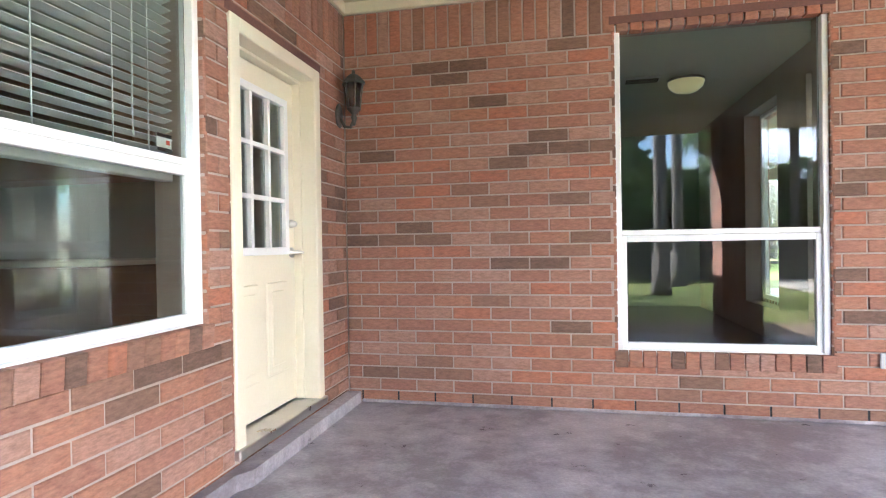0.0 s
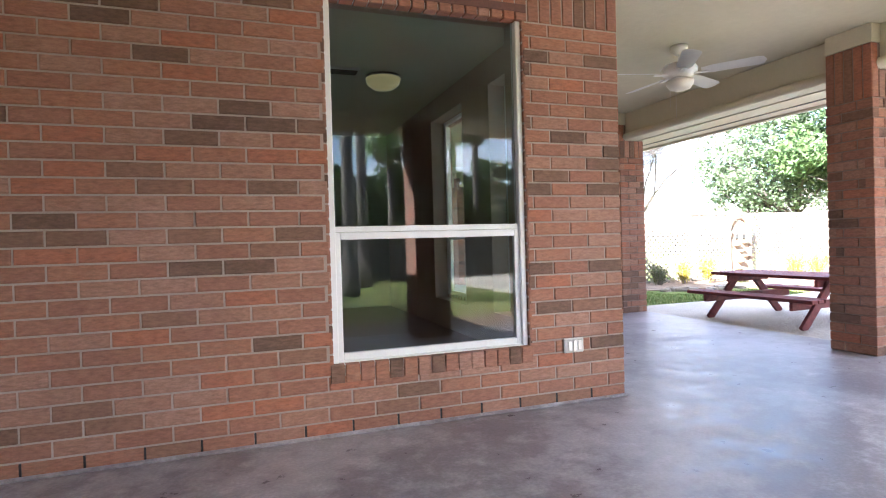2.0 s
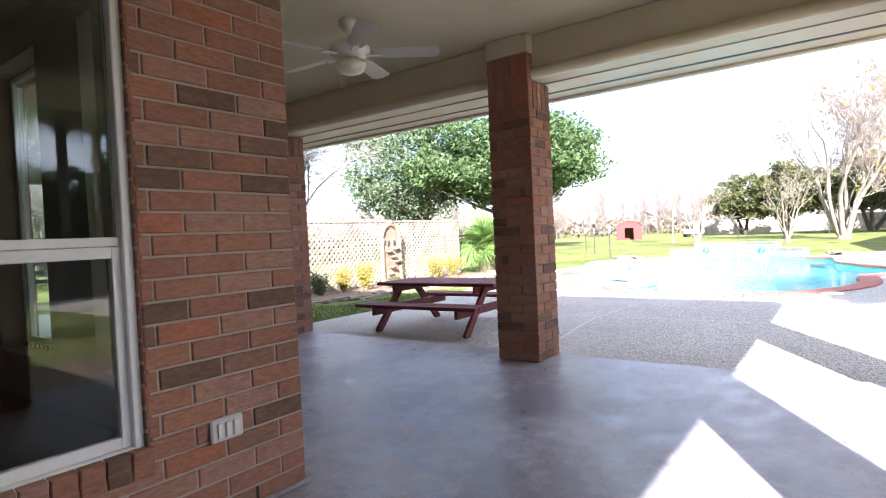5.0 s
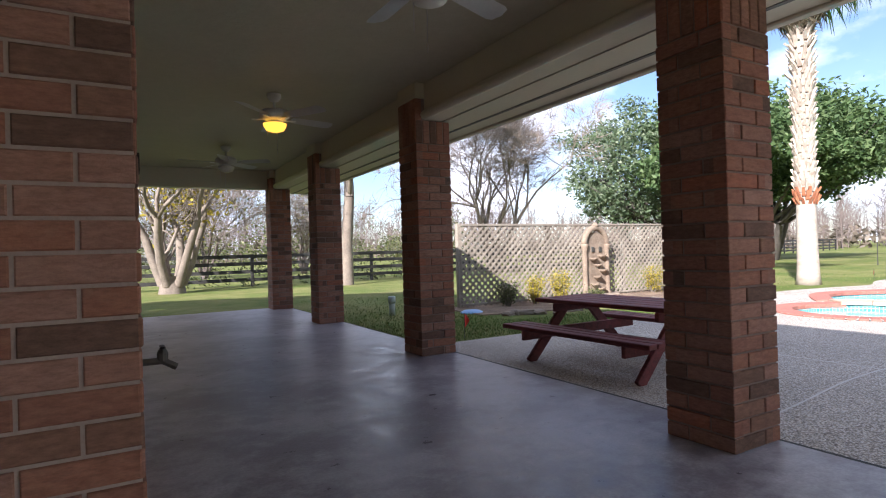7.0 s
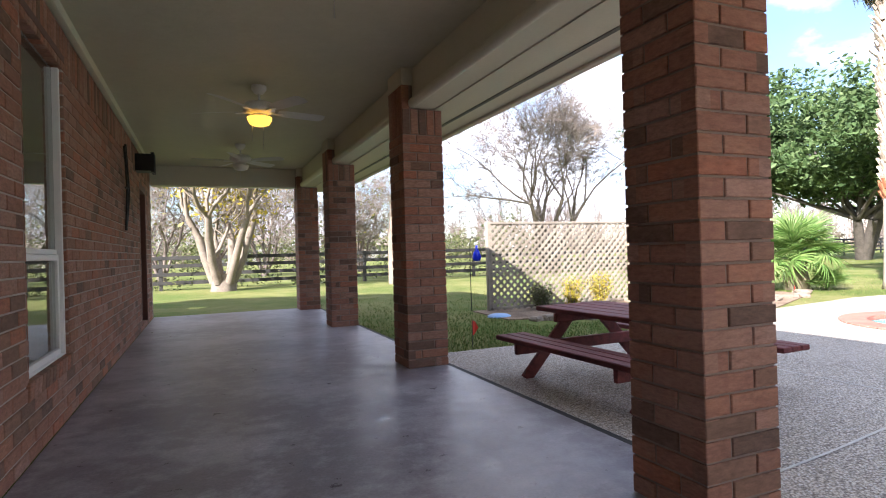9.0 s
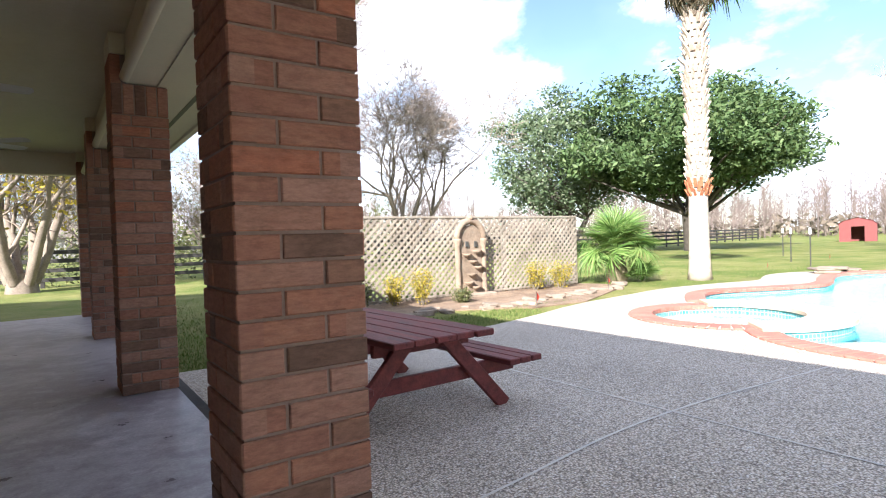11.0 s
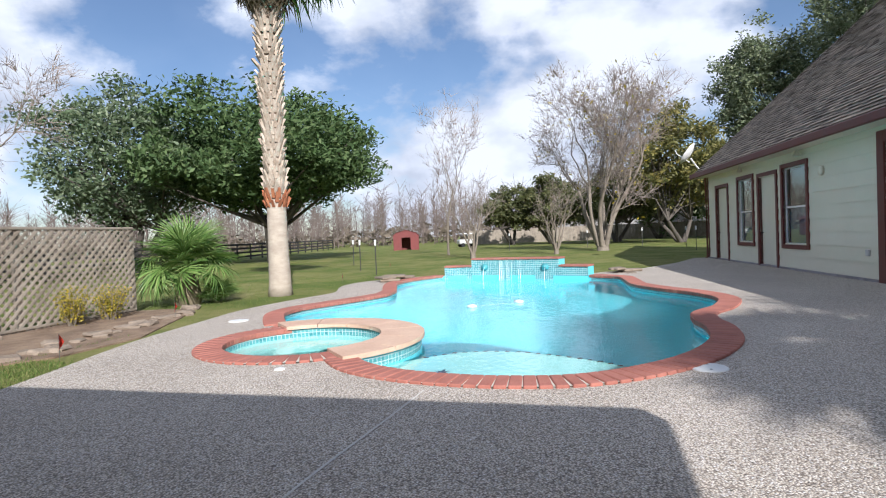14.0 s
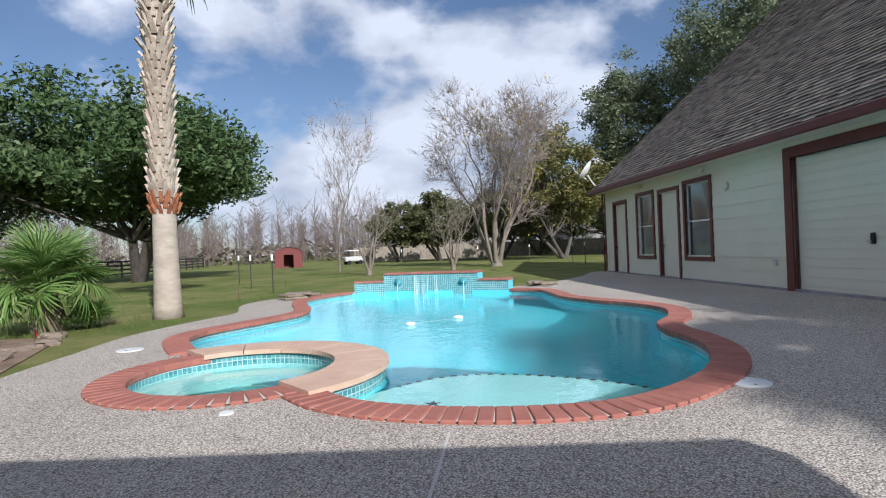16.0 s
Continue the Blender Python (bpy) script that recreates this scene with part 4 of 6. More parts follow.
tagged(part("trim_pool_side", half_round((6.285, -2.4, 2.40), (6.285, 9.65, 2.40), 0.045), TRIM, smooth=True), "round beige cove moulding under the beam", "trim", kind="structure")
tagged(part("trim_lawn_side", half_round((0.03, -2.42, 2.40), (6.27, -2.42, 2.40), 0.045), TRIM, smooth=True), "round beige cove moulding under the beam", "trim", kind="structure")
soff = tagged(part("soffit_pool_side", boxed(6.502, 7.04, -3.24, 10.3, 2.352, 2.372), TRIM), "beige painted eave soffit with a vent strip", "soffit", kind="structure")
part("vent_strip", boxed(6.80, 6.84, -3.3, 10.2, 2.347, 2.353), BRONZE, soff, "dark perforated vent strip")
soff2 = tagged(part("soffit_lawn_side", boxed(0.3, 6.5, -3.24, -2.632, 2.352, 2.372), TRIM), "beige painted eave soffit", "soffit", kind="structure")
tagged(part("fascia_pool_side", boxed(7.042, 7.12, -3.32, 10.3, 2.33, 2.50, 0.01), TRIM), "beige fascia and gutter along the eave", "fascia", kind="structure")
tagged(part("fascia_lawn_side", boxed(0.3, 7.04, -3.32, -3.242, 2.33, 2.50, 0.01), TRIM), "beige fascia and gutter along the eave", "fascia", kind="structure")
tagged(part("fascia_kitchen_side", boxed(0.06, 0.14, -9.0, -3.322, 2.33, 2.50, 0.01), TRIM), "beige fascia along the house eave", "fascia", kind="structure")
tagged(part("soffit_kitchen_side", boxed(0.0, 0.06, -9.0, -3.32, 2.352, 2.372), TRIM), "beige eave soffit", "soffit", kind="structure")
for nm, p in (("frieze_nook", boxed(0.0, 3.66, -0.03, 0.0, 2.64, CEIL - 0.002, 0.004)), ("frieze_kitchen", boxed(0.0, 0.03, -2.4, -0.031, 2.64, CEIL - 0.002, 0.004)), ("frieze_patio", boxed(3.66, 3.71, -0.03, 9.66, 2.64, CEIL - 0.002, 0.004))):
    tagged(part(nm, p, TRIM), "beige frieze board at the ceiling", "trim", kind="structure")
roof = thing("roof", "brown asphalt shingle house roof", "roof", kind="structure")
bm = bmesh.new()
for loop in ([(7.12, -3.32, 2.51), (7.12, 10.3, 2.51), (-4, 10.3, 5.6), (-4, -3.32, 5.6)], [(0.14, -9.0, 2.51), (0.14, -3.32, 2.51), (-4, -3.32, 3.7), (-4, -9.0, 3.7)], [(-4, -9.0, 2.3), (-4, 10.3, 2.3), (-4, 10.3, 5.6), (-4, -9.0, 3.7)]):
    bm.faces.new([bm.verts.new(v) for v in loop])
bmesh.ops.solidify(bm, geom=bm.faces[:], thickness=0.04)
part("roof_plane", bm, SHINGLE, roof)
bm = bmesh.new()
for loop in ([(7.0, -3.30, 2.5), (-4, -3.30, 2.5), (-4, -3.30, 5.5)], [(7.0, 10.28, 2.5), (-4, 10.28, 2.5), (-4, 10.28, 5.5)]):
    bm.faces.new([bm.verts.new(v) for v in loop])
part("gable", bm, SIDING, roof)
tagged(part("wall_far_end", boxed(-4.2, 3.64, 9.7, 9.88, 0, 2.75), MORTAR), "plain end wall of the house", "wall", kind="structure")


# ---- brick columns ----
def column(x, y, label):
    col = thing("brick_column", label, "column", pose(x, y, 0), "patio columns", "structure")
    W = 0.39
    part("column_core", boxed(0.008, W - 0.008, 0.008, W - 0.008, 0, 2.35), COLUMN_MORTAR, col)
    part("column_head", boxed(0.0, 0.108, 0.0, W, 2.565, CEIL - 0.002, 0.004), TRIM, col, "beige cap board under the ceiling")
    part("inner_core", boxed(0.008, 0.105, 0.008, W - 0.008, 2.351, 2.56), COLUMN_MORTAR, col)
    faces = (Matrix(((1, 0, 0, 0), (0, -1, 0, 0), (0, 0, 1, 0), (0, 0, 0, 1))), Matrix(((-1, 0, 0, W), (0, 1, 0, W), (0, 0, 1, 0), (0, 0, 0, 1))),
             Matrix(((0, -1, 0, 0), (-1, 0, 0, W), (0, 0, 1, 0), (0, 0, 0, 1))), Matrix(((0, 1, 0, W), (1, 0, 0, 0), (0, 0, 1, 0), (0, 0, 0, 1))))
    rng = random.Random(7)
    for r in range(26):
        z = r * COURSE + JOINT_W / 2
        for k, f in enumerate(faces):
            long_first = (r + (k > 1)) % 2 == 0
            spans = ((0.0, 0.254), (0.264, W)) if long_first else ((0.0, 0.126), (0.136, W))
            for a, b in spans:
                part("brick", brick_mesh(b - a, 0.07), None, col, m=f @ Matrix.Translation((a, rng.uniform(-0.001, 0.003), z)))
    for k, f in enumerate(faces):
        n = 5
        h = 0.44 if k == 2 else 0.225
        for i in range(n):
            part("soldier_brick", brick_mesh(W / n - JOINT_W, 0.07, h), None, col, m=f @ Matrix.Translation((i * W / n + 0.005, 0, 26 * COURSE + 0.005)))
    return col


first = column(6.18, 0.07, "square red-brown brick patio column with dark bricks")
for x, y in ((6.18, 3.31), (6.18, 6.58), (6.18, 9.47), (6.18, -2.72)):
    copy_thing(first, pose(x, y, 0))
copy_thing(first, pose(3.08, -2.60, 0, 0, 0, -90))


# ---- things on the patio ----
def ceiling_fan(x, y, lit, turn):
    fan = thing("ceiling_fan", "white five-blade ceiling fan with " + ("a glowing amber bowl lamp" if lit else "an unlit bowl lamp"), "ceiling fan", pose(x, y, CEIL, 0, 0, turn) @ Matrix.Diagonal((1.06, 1.06, 1.14, 1)), "patio ceiling fans")
    part("canopy", lathe([(0.068, 0.0), (0.068, -0.03), (0.04, -0.065), (0.02, -0.07)], 20), WHITE_PLASTIC, fan, "", True)
    part("downrod", tube([(0, 0, -0.06), (0, 0, -0.15)], 0.012, 10), WHITE_PLASTIC, fan)
    part("motor_housing", lathe([(0.03, -0.13), (0.12, -0.15), (0.145, -0.18), (0.14, -0.215), (0.09, -0.24), (0.06, -0.25)], 24), WHITE_PLASTIC, fan, "", True)
    for k in range(5):
        m = pose(0, 0, -0.215, 0, 0, 72 * k)
        bm = bmesh.new()
        pts = [(0.17, -0.045), (0.26, -0.062), (0.58, -0.068), (0.62, -0.055), (0.64, 0.0), (0.62, 0.055), (0.58, 0.068), (0.26, 0.062), (0.17, 0.045)]
        bm.faces.new([bm.verts.new((a, b, -0.22 * b)) for a, b in pts])
        bmesh.ops.solidify(bm, geom=bm.faces[:], thickness=0.008)
        blade = part("blade", bm, WHITE_PLASTIC, fan, m=m)
        part("blade_bracket", box(bmesh.new(), 0.09, 0.22, -0.02, 0.02, -0.016, -0.008, None, 0.003), WHITE_PLASTIC, blade)
    part("light_fitter", lathe([(0.055, -0.245), (0.075, -0.255), (0.075, -0.275)], 20), WHITE_PLASTIC, fan, "", True)
    part("lamp_bowl", lathe([(0.112, -0.272), (0.108, -0.295), (0.085, -0.33), (0.04, -0.345), (0.01, -0.347)], 22), LAMP_ON if lit else LAMP_OFF, fan, "lit amber glass bowl" if lit else "frosted glass bowl", True)
    for a, l in ((0.05, 0.20), (-0.05, 0.13)):
        part("pull_chain", tube([(a, 0.06, -0.27), (a, 0.062, -0.34 - l)], 0.0025, 5), NICKEL, fan)
    return fan


ceiling_fan(5.05, 0.96, False, 20)
ceiling_fan(5.05, 4.3, True, 12)
ceiling_fan(5.05, 7.35, False, 40)

lantern = thing("wall_lantern", "black cast wall lantern with frosted glass beside the door", "wall lamp", pose(0.0, -0.12, 1.93))
part("back_plate", lathe([(0.001, 0), (0.05, 0.004), (0.055, 0.014), (0.035, 0.022), (0.001, 0.024)], 18, None, pose(0, 0, 0.0, 0, 90, 0) @ Matrix.Diagonal((1.5, 1, 1, 1))), BRONZE, lantern, "", True)
part("arm", tube([(0.02, 0, -0.02), (0.05, 0, -0.075), (0.09, 0, -0.08), (0.115, 0, -0.03), (0.115, 0, 0.02)], 0.011, 8), BRONZE, lantern, "", True)
part("glass", lathe([(0.040, 0.045), (0.062, 0.20)], 6, None, pose(0.115, 0, 0)), LANTERN_GLASS, lantern, "frosted grey glass")
for k in range(6):
    a = 2 * math.pi * k / 6
    bm = tube([(0.115 + 0.042 * math.cos(a), 0.042 * math.sin(a), 0.04), (0.115 + 0.065 * math.cos(a), 0.065 * math.sin(a), 0.205)], 0.006, 6)
    part("cage_bar", bm, BRONZE, lantern)
part("base", lathe([(0.008, -0.07), (0.012, -0.05), (0.02, -0.02), (0.014, 0.0), (0.03, 0.02), (0.047, 0.035), (0.047, 0.047)], 12, None, pose(0.115, 0, 0)), BRONZE, lantern, "", True)
part("cap", lathe([(0.082, 0.20), (0.080, 0.212), (0.05, 0.245), (0.03, 0.262), (0.012, 0.27), (0.012, 0.29), (0.001, 0.30)], 6, None, pose(0.115, 0, 0)), BRONZE, lantern)


def wall_outlet(name, m, label):
    o = thing(name, label, "outlet", m)
    part("cover", boxed(-0.07, 0.07, 0.002, 0.02, -0.045, 0.045, 0.006), OUTLET, o)
    for u in (-0.035, 0.0, 0.035):
        part("flap", boxed(u - 0.012, u + 0.012, 0.02, 0.028, -0.03, 0.03, 0.003), NICKEL, o)


wall_outlet("wall_outlet", at_u(FRAME2, 3.27, 0.365), "grey weatherproof outlet on the brick wall")
bib = thing("hose_bib", "dark bronze hose tap on the patio wall", "tap", at_u(FRAME3, 0.30, 0.73) @ Matrix.Diagonal((0.75, 0.75, 0.75, 1)))
part("pipe", tube([(0, 0, 0), (0, 0.08, 0), (0, 0.13, -0.03)], 0.014, 8), BRONZE, bib)
part("valve", lathe([(0.02, 0), (0.022, 0.03), (0.012, 0.05)], 10, None, pose(0, 0.08, 0)), BRONZE, bib)
part("tap_handle", boxed(-0.035, 0.035, 0.07, 0.09, 0.05, 0.06, 0.004), BLACK, bib)
grille = thing("metal_wall_art", "dark wrought-iron ornament hanging on the patio wall", "wall art", at_u(FRAME3, 6.1, 1.4))
for k, (a, b) in enumerate(((0.0, 1.0), (0.06, 0.9), (0.12, 1.04), (0.18, 0.8))):
    part("bar", tube([(k * 0.06, 0.02, a), (k * 0.06 + 0.02, 0.04, (a + b) / 2), (k * 0.06, 0.02, b)], 0.014, 6), BLACK, grille)
part("cross_bar", tube([(-0.05, 0.03, 0.5), (0.25, 0.03, 0.52)], 0.012, 6), BLACK, grille)
cage = thing("slatted_lantern_box", "black slatted metal box fixed under the eave", "wall lamp", at_u(FRAME3, 7.4, 2.28))
part("box_body", boxed(0.02, 0.28, 0.0, 0.20, 0.02, 0.26), BLACK, cage)
for k in range(7):
    part("slat", boxed(k * 0.045, k * 0.045 + 0.02, 0.20, 0.24, 0.0, 0.28), BLACK, cage)

# ---- picnic table ----
table = thing("picnic_table", "dark red stained wooden picnic table with attached benches", "picnic table", pose(7.62, 2.0, DECK, 0, 0, 2))


def plank(name, x0, x1, y0, y1, z0, z1, m=None):
    b = boxed(x0, x1, y0, y1, z0, z1, 0.006)
    return part(name, b, TABLE_WOOD, table, m=m)


for k in range(5):
    plank("top_plank", -0.37 + k * 0.15, -0.37 + k * 0.15 + 0.14, -0.84 + 0.012 * (k % 2), 0.84 - 0.01 * (k % 3), 0.53, 0.57)
for s in (-1, 1):
    for k in range(3):
        a = s * 0.50 + s * k * 0.10
        plank("bench_plank", min(a, a + s * 0.09), max(a, a + s * 0.09), -0.84, 0.84, 0.31, 0.35)
    for y in (-0.62, 0.62):
        bm = bmesh.new()
        d = Vector((s * 0.50, 0, -0.53)).normalized()
        q = d.to_track_quat("X", "Z").to_matrix().to_4x4()
        L = math.hypot(0.50, 0.53)
        box(bm, 0, L, -0.02, 0.02, -0.048, 0.048, Matrix.Translation((s * 0.14, y, 0.525)) @ q, 0.005)
        part("leg", bm, TABLE_WOOD, table)
for y in (-0.58, 0.58):
    plank("bench_bearer", -0.76, 0.76, y - 0.02, y + 0.02, 0.215, 0.308)
    plank("top_bearer", -0.36, 0.36, y - 0.02, y + 0.02, 0.45, 0.528)

# ---- lattice screen and wall fountain ----
LX0, LX1, LY, LZ0, LZ1 = 9.28, 15.98, 7.52, -0.05, 1.54
screen = thing("lattice_screen", "weathered grey wooden lattice privacy screen on posts", "lattice fence", pose(LX0, LY, LZ0))
LW, LH = LX1 - LX0, LZ1 - LZ0
for sgn, y in ((1, 0.0), (-1, 0.012)):
    u = -LH
    while u < LW + LH:
        a, b = (u, u + LH) if sgn > 0 else (u + LH, u)
        # clip the diagonal to the panel
        pts = []
        lo, hi = 0.0, 1.0
        for edge in (0.0, LW):
            f = (edge - a) / (b - a)
            inside = (edge == 0.0) == (b > a)
            if inside:
                lo = max(lo, f)
            else:
                hi = min(hi, f)
        if hi - lo > 0.04:
            p0, p1 = Vector((a + (b - a) * lo, y, LH * lo)), Vector((a + (b - a) * hi, y, LH * hi))
            d = (p1 - p0).normalized()
            q = Matrix.Translation(p0) @ Matrix(((d.x, 0, -d.z, 0), (0, 1, 0, 0), (d.z, 0, d.x, 0), (0, 0, 0, 1)))
            part("slat", box(bmesh.new(), 0, (p1 - p0).length, -0.005, 0.005, -0.022, 0.022, q), LATTICE, screen)
        u += 0.142
for k in range(4):
    x = LW * k / 3
    part("post", boxed(x - 0.045, x + 0.045, 0.02, 0.11, -0.1, LH + 0.02, 0.006), LATTICE, screen)
part("top_rail", boxed(0, LW, -0.02, 0.018, LH - 0.03, LH + 0.012, 0.004), LATTICE, screen)
part("bottom_rail", boxed(0, LW, -0.02, 0.018, 0.02, 0.06, 0.004), LATTICE, screen)

fountain = thing("wall_fountain", "arched cast-stone wall fountain with cascading leaf basins", "fountain", pose(12.68, 7.36, -0.06))
bm = bmesh.new()
arch = [(-0.30, 0), (-0.30, 1.12)] + [(0.30 * math.cos(a), 1.12 + 0.30 * math.sin(a)) for a in np.linspace(math.pi, 0, 13)[1:-1]] + [(0.30, 1.12), (0.30, 0)]
fr_, bk_ = [bm.verts.new((x, -0.005, z)) for x, z in arch], [bm.verts.new((x, 0.07, z)) for x, z in arch]
bm.faces.new(fr_)
bm.faces.new(bk_[::-1])
for k in range(len(arch)):
    bm.faces.new((fr_[k], fr_[(k + 1) % len(arch)], bk_[(k + 1) % len(arch)], bk_[k]))
part("back_panel", bm, STONE, fountain)
for s in (-1, 1):
    bm = bmesh.new()
    lathe([(0.075, 0.0), (0.075, 0.10), (0.055, 0.14), (0.060, 0.35), (0.052, 0.60), (0.060, 0.85), (0.052, 1.0), (0.075, 1.06), (0.085, 1.12), (0.085, 1.16)], 12, bm, pose(s * 0.33, 0.0, 0))
    part("pilaster", bm, STONE, fountain, "carved stone pilaster", True)
part("arch", tube([(0.34 * math.cos(a), 0.0, 1.15 + 0.36 * math.sin(a)) for a in np.linspace(math.pi, 0, 15)], 0.065, 10), STONE, fountain, "", True)
part("crest", lathe([(0.06, 0), (0.09, 0.04), (0.05, 0.09), (0.01, 0.12)], 10, None, pose(0, 0, 1.52)), STONE, fountain, "", True)
for i, (x, z) in enumerate(((-0.13, 0.86), (0.13, 0.92), (0.02, 0.72), (0.15, 0.60), (-0.02, 0.46), (-0.10, 0.30), (0.08, 0.20))):
    bm = lathe([(0.01, -0.09), (0.06, -0.05), (0.11, 0.0), (0.095, 0.0), (0.04, -0.03)], 12, None, pose(x, -0.04, z) @ Matrix.Diagonal((1.0, 1.2, 1, 1)))
    part("leaf_basin", bm, STONE, fountain, "scalloped stone basin", True)
# no recess is cut: dark blocks on the panel give the niches' shade
for x in (-0.11, 0.11):
    part("niche_shade_block", boxed(x - 0.045, x + 0.045, -0.035, -0.018, 0.98, 1.10, 0.008), BRONZE, fountain, "dark raised block as the shade of a window niche")
part("plinth", boxed(-0.46, 0.46, -0.25, 0.1, -0.05, 0.07, 0.02), ROCK, fountain)


# ---- trees and plants ----
class Wood:
    """Tapered limbs gathered into one mesh."""

    def __init__(self):
        self.v, self.f = [], []

    def limb(self, a, b, ra, rb, n=5):
        d = (b - a).normalized()
        q = d.to_track_quat("Z", "Y")
        i = len(self.v)
        for p, r in ((a, ra), (b, rb)):
            for k in range(n):
                self.v.append(p + q @ Vector((r * math.cos(6.2832 * k / n), r * math.sin(6.2832 * k / n), 0)))
        for k in range(n):
            self.f.append((i + k, i + (k + 1) % n, i + n + (k + 1) % n, i + n + k))


def grow(wood, rng, p, d, length, r, depth, tips, spread=0.55, up=0.15, kids=(2, 3), shrink=0.72, n=6, bend=0.18, steps=3):
    """A limb in short bent steps, which forks into thinner ones."""
    for s in range(steps):
        q = p + d * (length / steps)
        r2 = r * (0.9 if s < steps - 1 else 0.8)
        wood.limb(p, q, r, r2, max(3, n))
        p, r = q, r2
        d = (d + Vector((rng.gauss(0, bend), rng.gauss(0, bend), rng.gauss(0, bend) + up * 0.3))).normalized()
        if depth > 0 and s < steps - 1 and rng.random() < 0.5:
            side = (d + Vector((rng.gauss(0, 0.8), rng.gauss(0, 0.8), rng.uniform(-0.1, 0.6)))).normalized()
            grow(wood, rng, p, side, length * shrink * 0.8, r * 0.5, depth - 1, tips, spread, up, kids, shrink, max(3, n - 1), bend, steps)
    tips.append((p, d))
    if depth > 0:
        for _ in range(rng.randint(*kids)):
            side = (d + Vector((rng.gauss(0, spread), rng.gauss(0, spread), rng.gauss(up, spread * 0.6)))).normalized()
            grow(wood, rng, p, side, length * shrink * rng.uniform(0.8, 1.1), r * rng.uniform(0.55, 0.72), depth - 1, tips, spread, up, kids, shrink, max(3, n - 1), bend, steps)


def leaves(rng, centres, each, size, radius, flat=1.0):
    """Small pointed leaves scattered round centres, as one list of verts and faces."""
    v, f = [], []
    for c in centres:
        for _ in range(each):
            o = Vector((rng.gauss(0, radius), rng.gauss(0, radius), rng.gauss(0, radius * flat)))
            a = Vector((rng.gauss(0, 1), rng.gauss(0, 1), rng.gauss(0, 0.7))).normalized()
            b = a.cross(Vector((rng.gauss(0, 1), rng.gauss(0, 1), rng.gauss(0, 1)))).normalized()
            s = size * rng.uniform(0.6, 1.3)
            p = c + o
            i = len(v)
            v += [p - a * s, p + b * s * 0.42, p + a * s, p - b * s * 0.42]
            f.append((i, i + 1, i + 2, i + 3))
    return v, f


def bare_tree(name, label, x, y, height, trunk_r, seed, stems=1, depth=5, spread=0.5, lean=0.0, bark=None, leaf=None, leaf_each=0, twig=None, up=0.15, trunk_len=None, base_z=-0.1):
    rng = random.Random(seed)
    tree = thing(name, label, "tree", pose(x, y, base_z))
    wood, tips = Wood(), []
    for k in range(stems):
        a = rng.uniform(0, 6.28) if stems == 1 else 6.28 * k / stems + rng.uniform(-0.3, 0.3)
        tilt = lean if stems == 1 else rng.uniform(0.25, 0.5)
        d = Vector((math.cos(a) * tilt, math.sin(a) * tilt, 1)).normalized()
        start = Vector((0, 0, 0)) if stems == 1 else Vector((math.cos(a) * trunk_r, math.sin(a) * trunk_r, 0.25))
        grow(wood, rng, start, d, trunk_len or height * 0.28, trunk_r if stems == 1 else trunk_r * 0.55, depth, tips, spread, up)
    if stems > 1:
        wood.limb(Vector((0, 0, -0.05)), Vector((0, 0, 0.5)), trunk_r * 1.5, trunk_r * 1.15, 10)
    top = max(v.z for v in wood.v)
    s = height / top
    part("trunk", mesh_of("trunk", [v * s for v in wood.v], wood.f, bark or BARK, True), None, tree)
    tw = Wood()
    for p, d in tips:
        for _ in range(twig if twig is not None else 3):
            e = (d + Vector((rng.gauss(0, 0.6), rng.gauss(0, 0.6), rng.gauss(0.1, 0.5)))).normalized()
            q = p + e * rng.uniform(0.25, 0.6) * height * 0.1 / s
            tw.limb(p, q, 0.010 / s, 0.006 / s, 3)
            e2 = (e + Vector((rng.gauss(0, 0.5), rng.gauss(0, 0.5), rng.gauss(0, 0.4)))).normalized()
            tw.limb(q, q + e2 * rng.uniform(0.2, 0.5) * height * 0.09 / s, 0.006 / s, 0.004 / s, 3)
    if tw.v:
        tagged(part("twig_mass", mesh_of("twig_mass", [v * s for v in tw.v], tw.f, TWIG), None, tree), kind="stuff")
    if leaf:
        v, f = leaves(rng, [p * s for p, d in tips[::2]], leaf_each, 0.07 + height * 0.004, height * 0.045)
        tagged(part("crown", mesh_of("crown", v, f, leaf), None, tree), kind="stuff")
    return tree


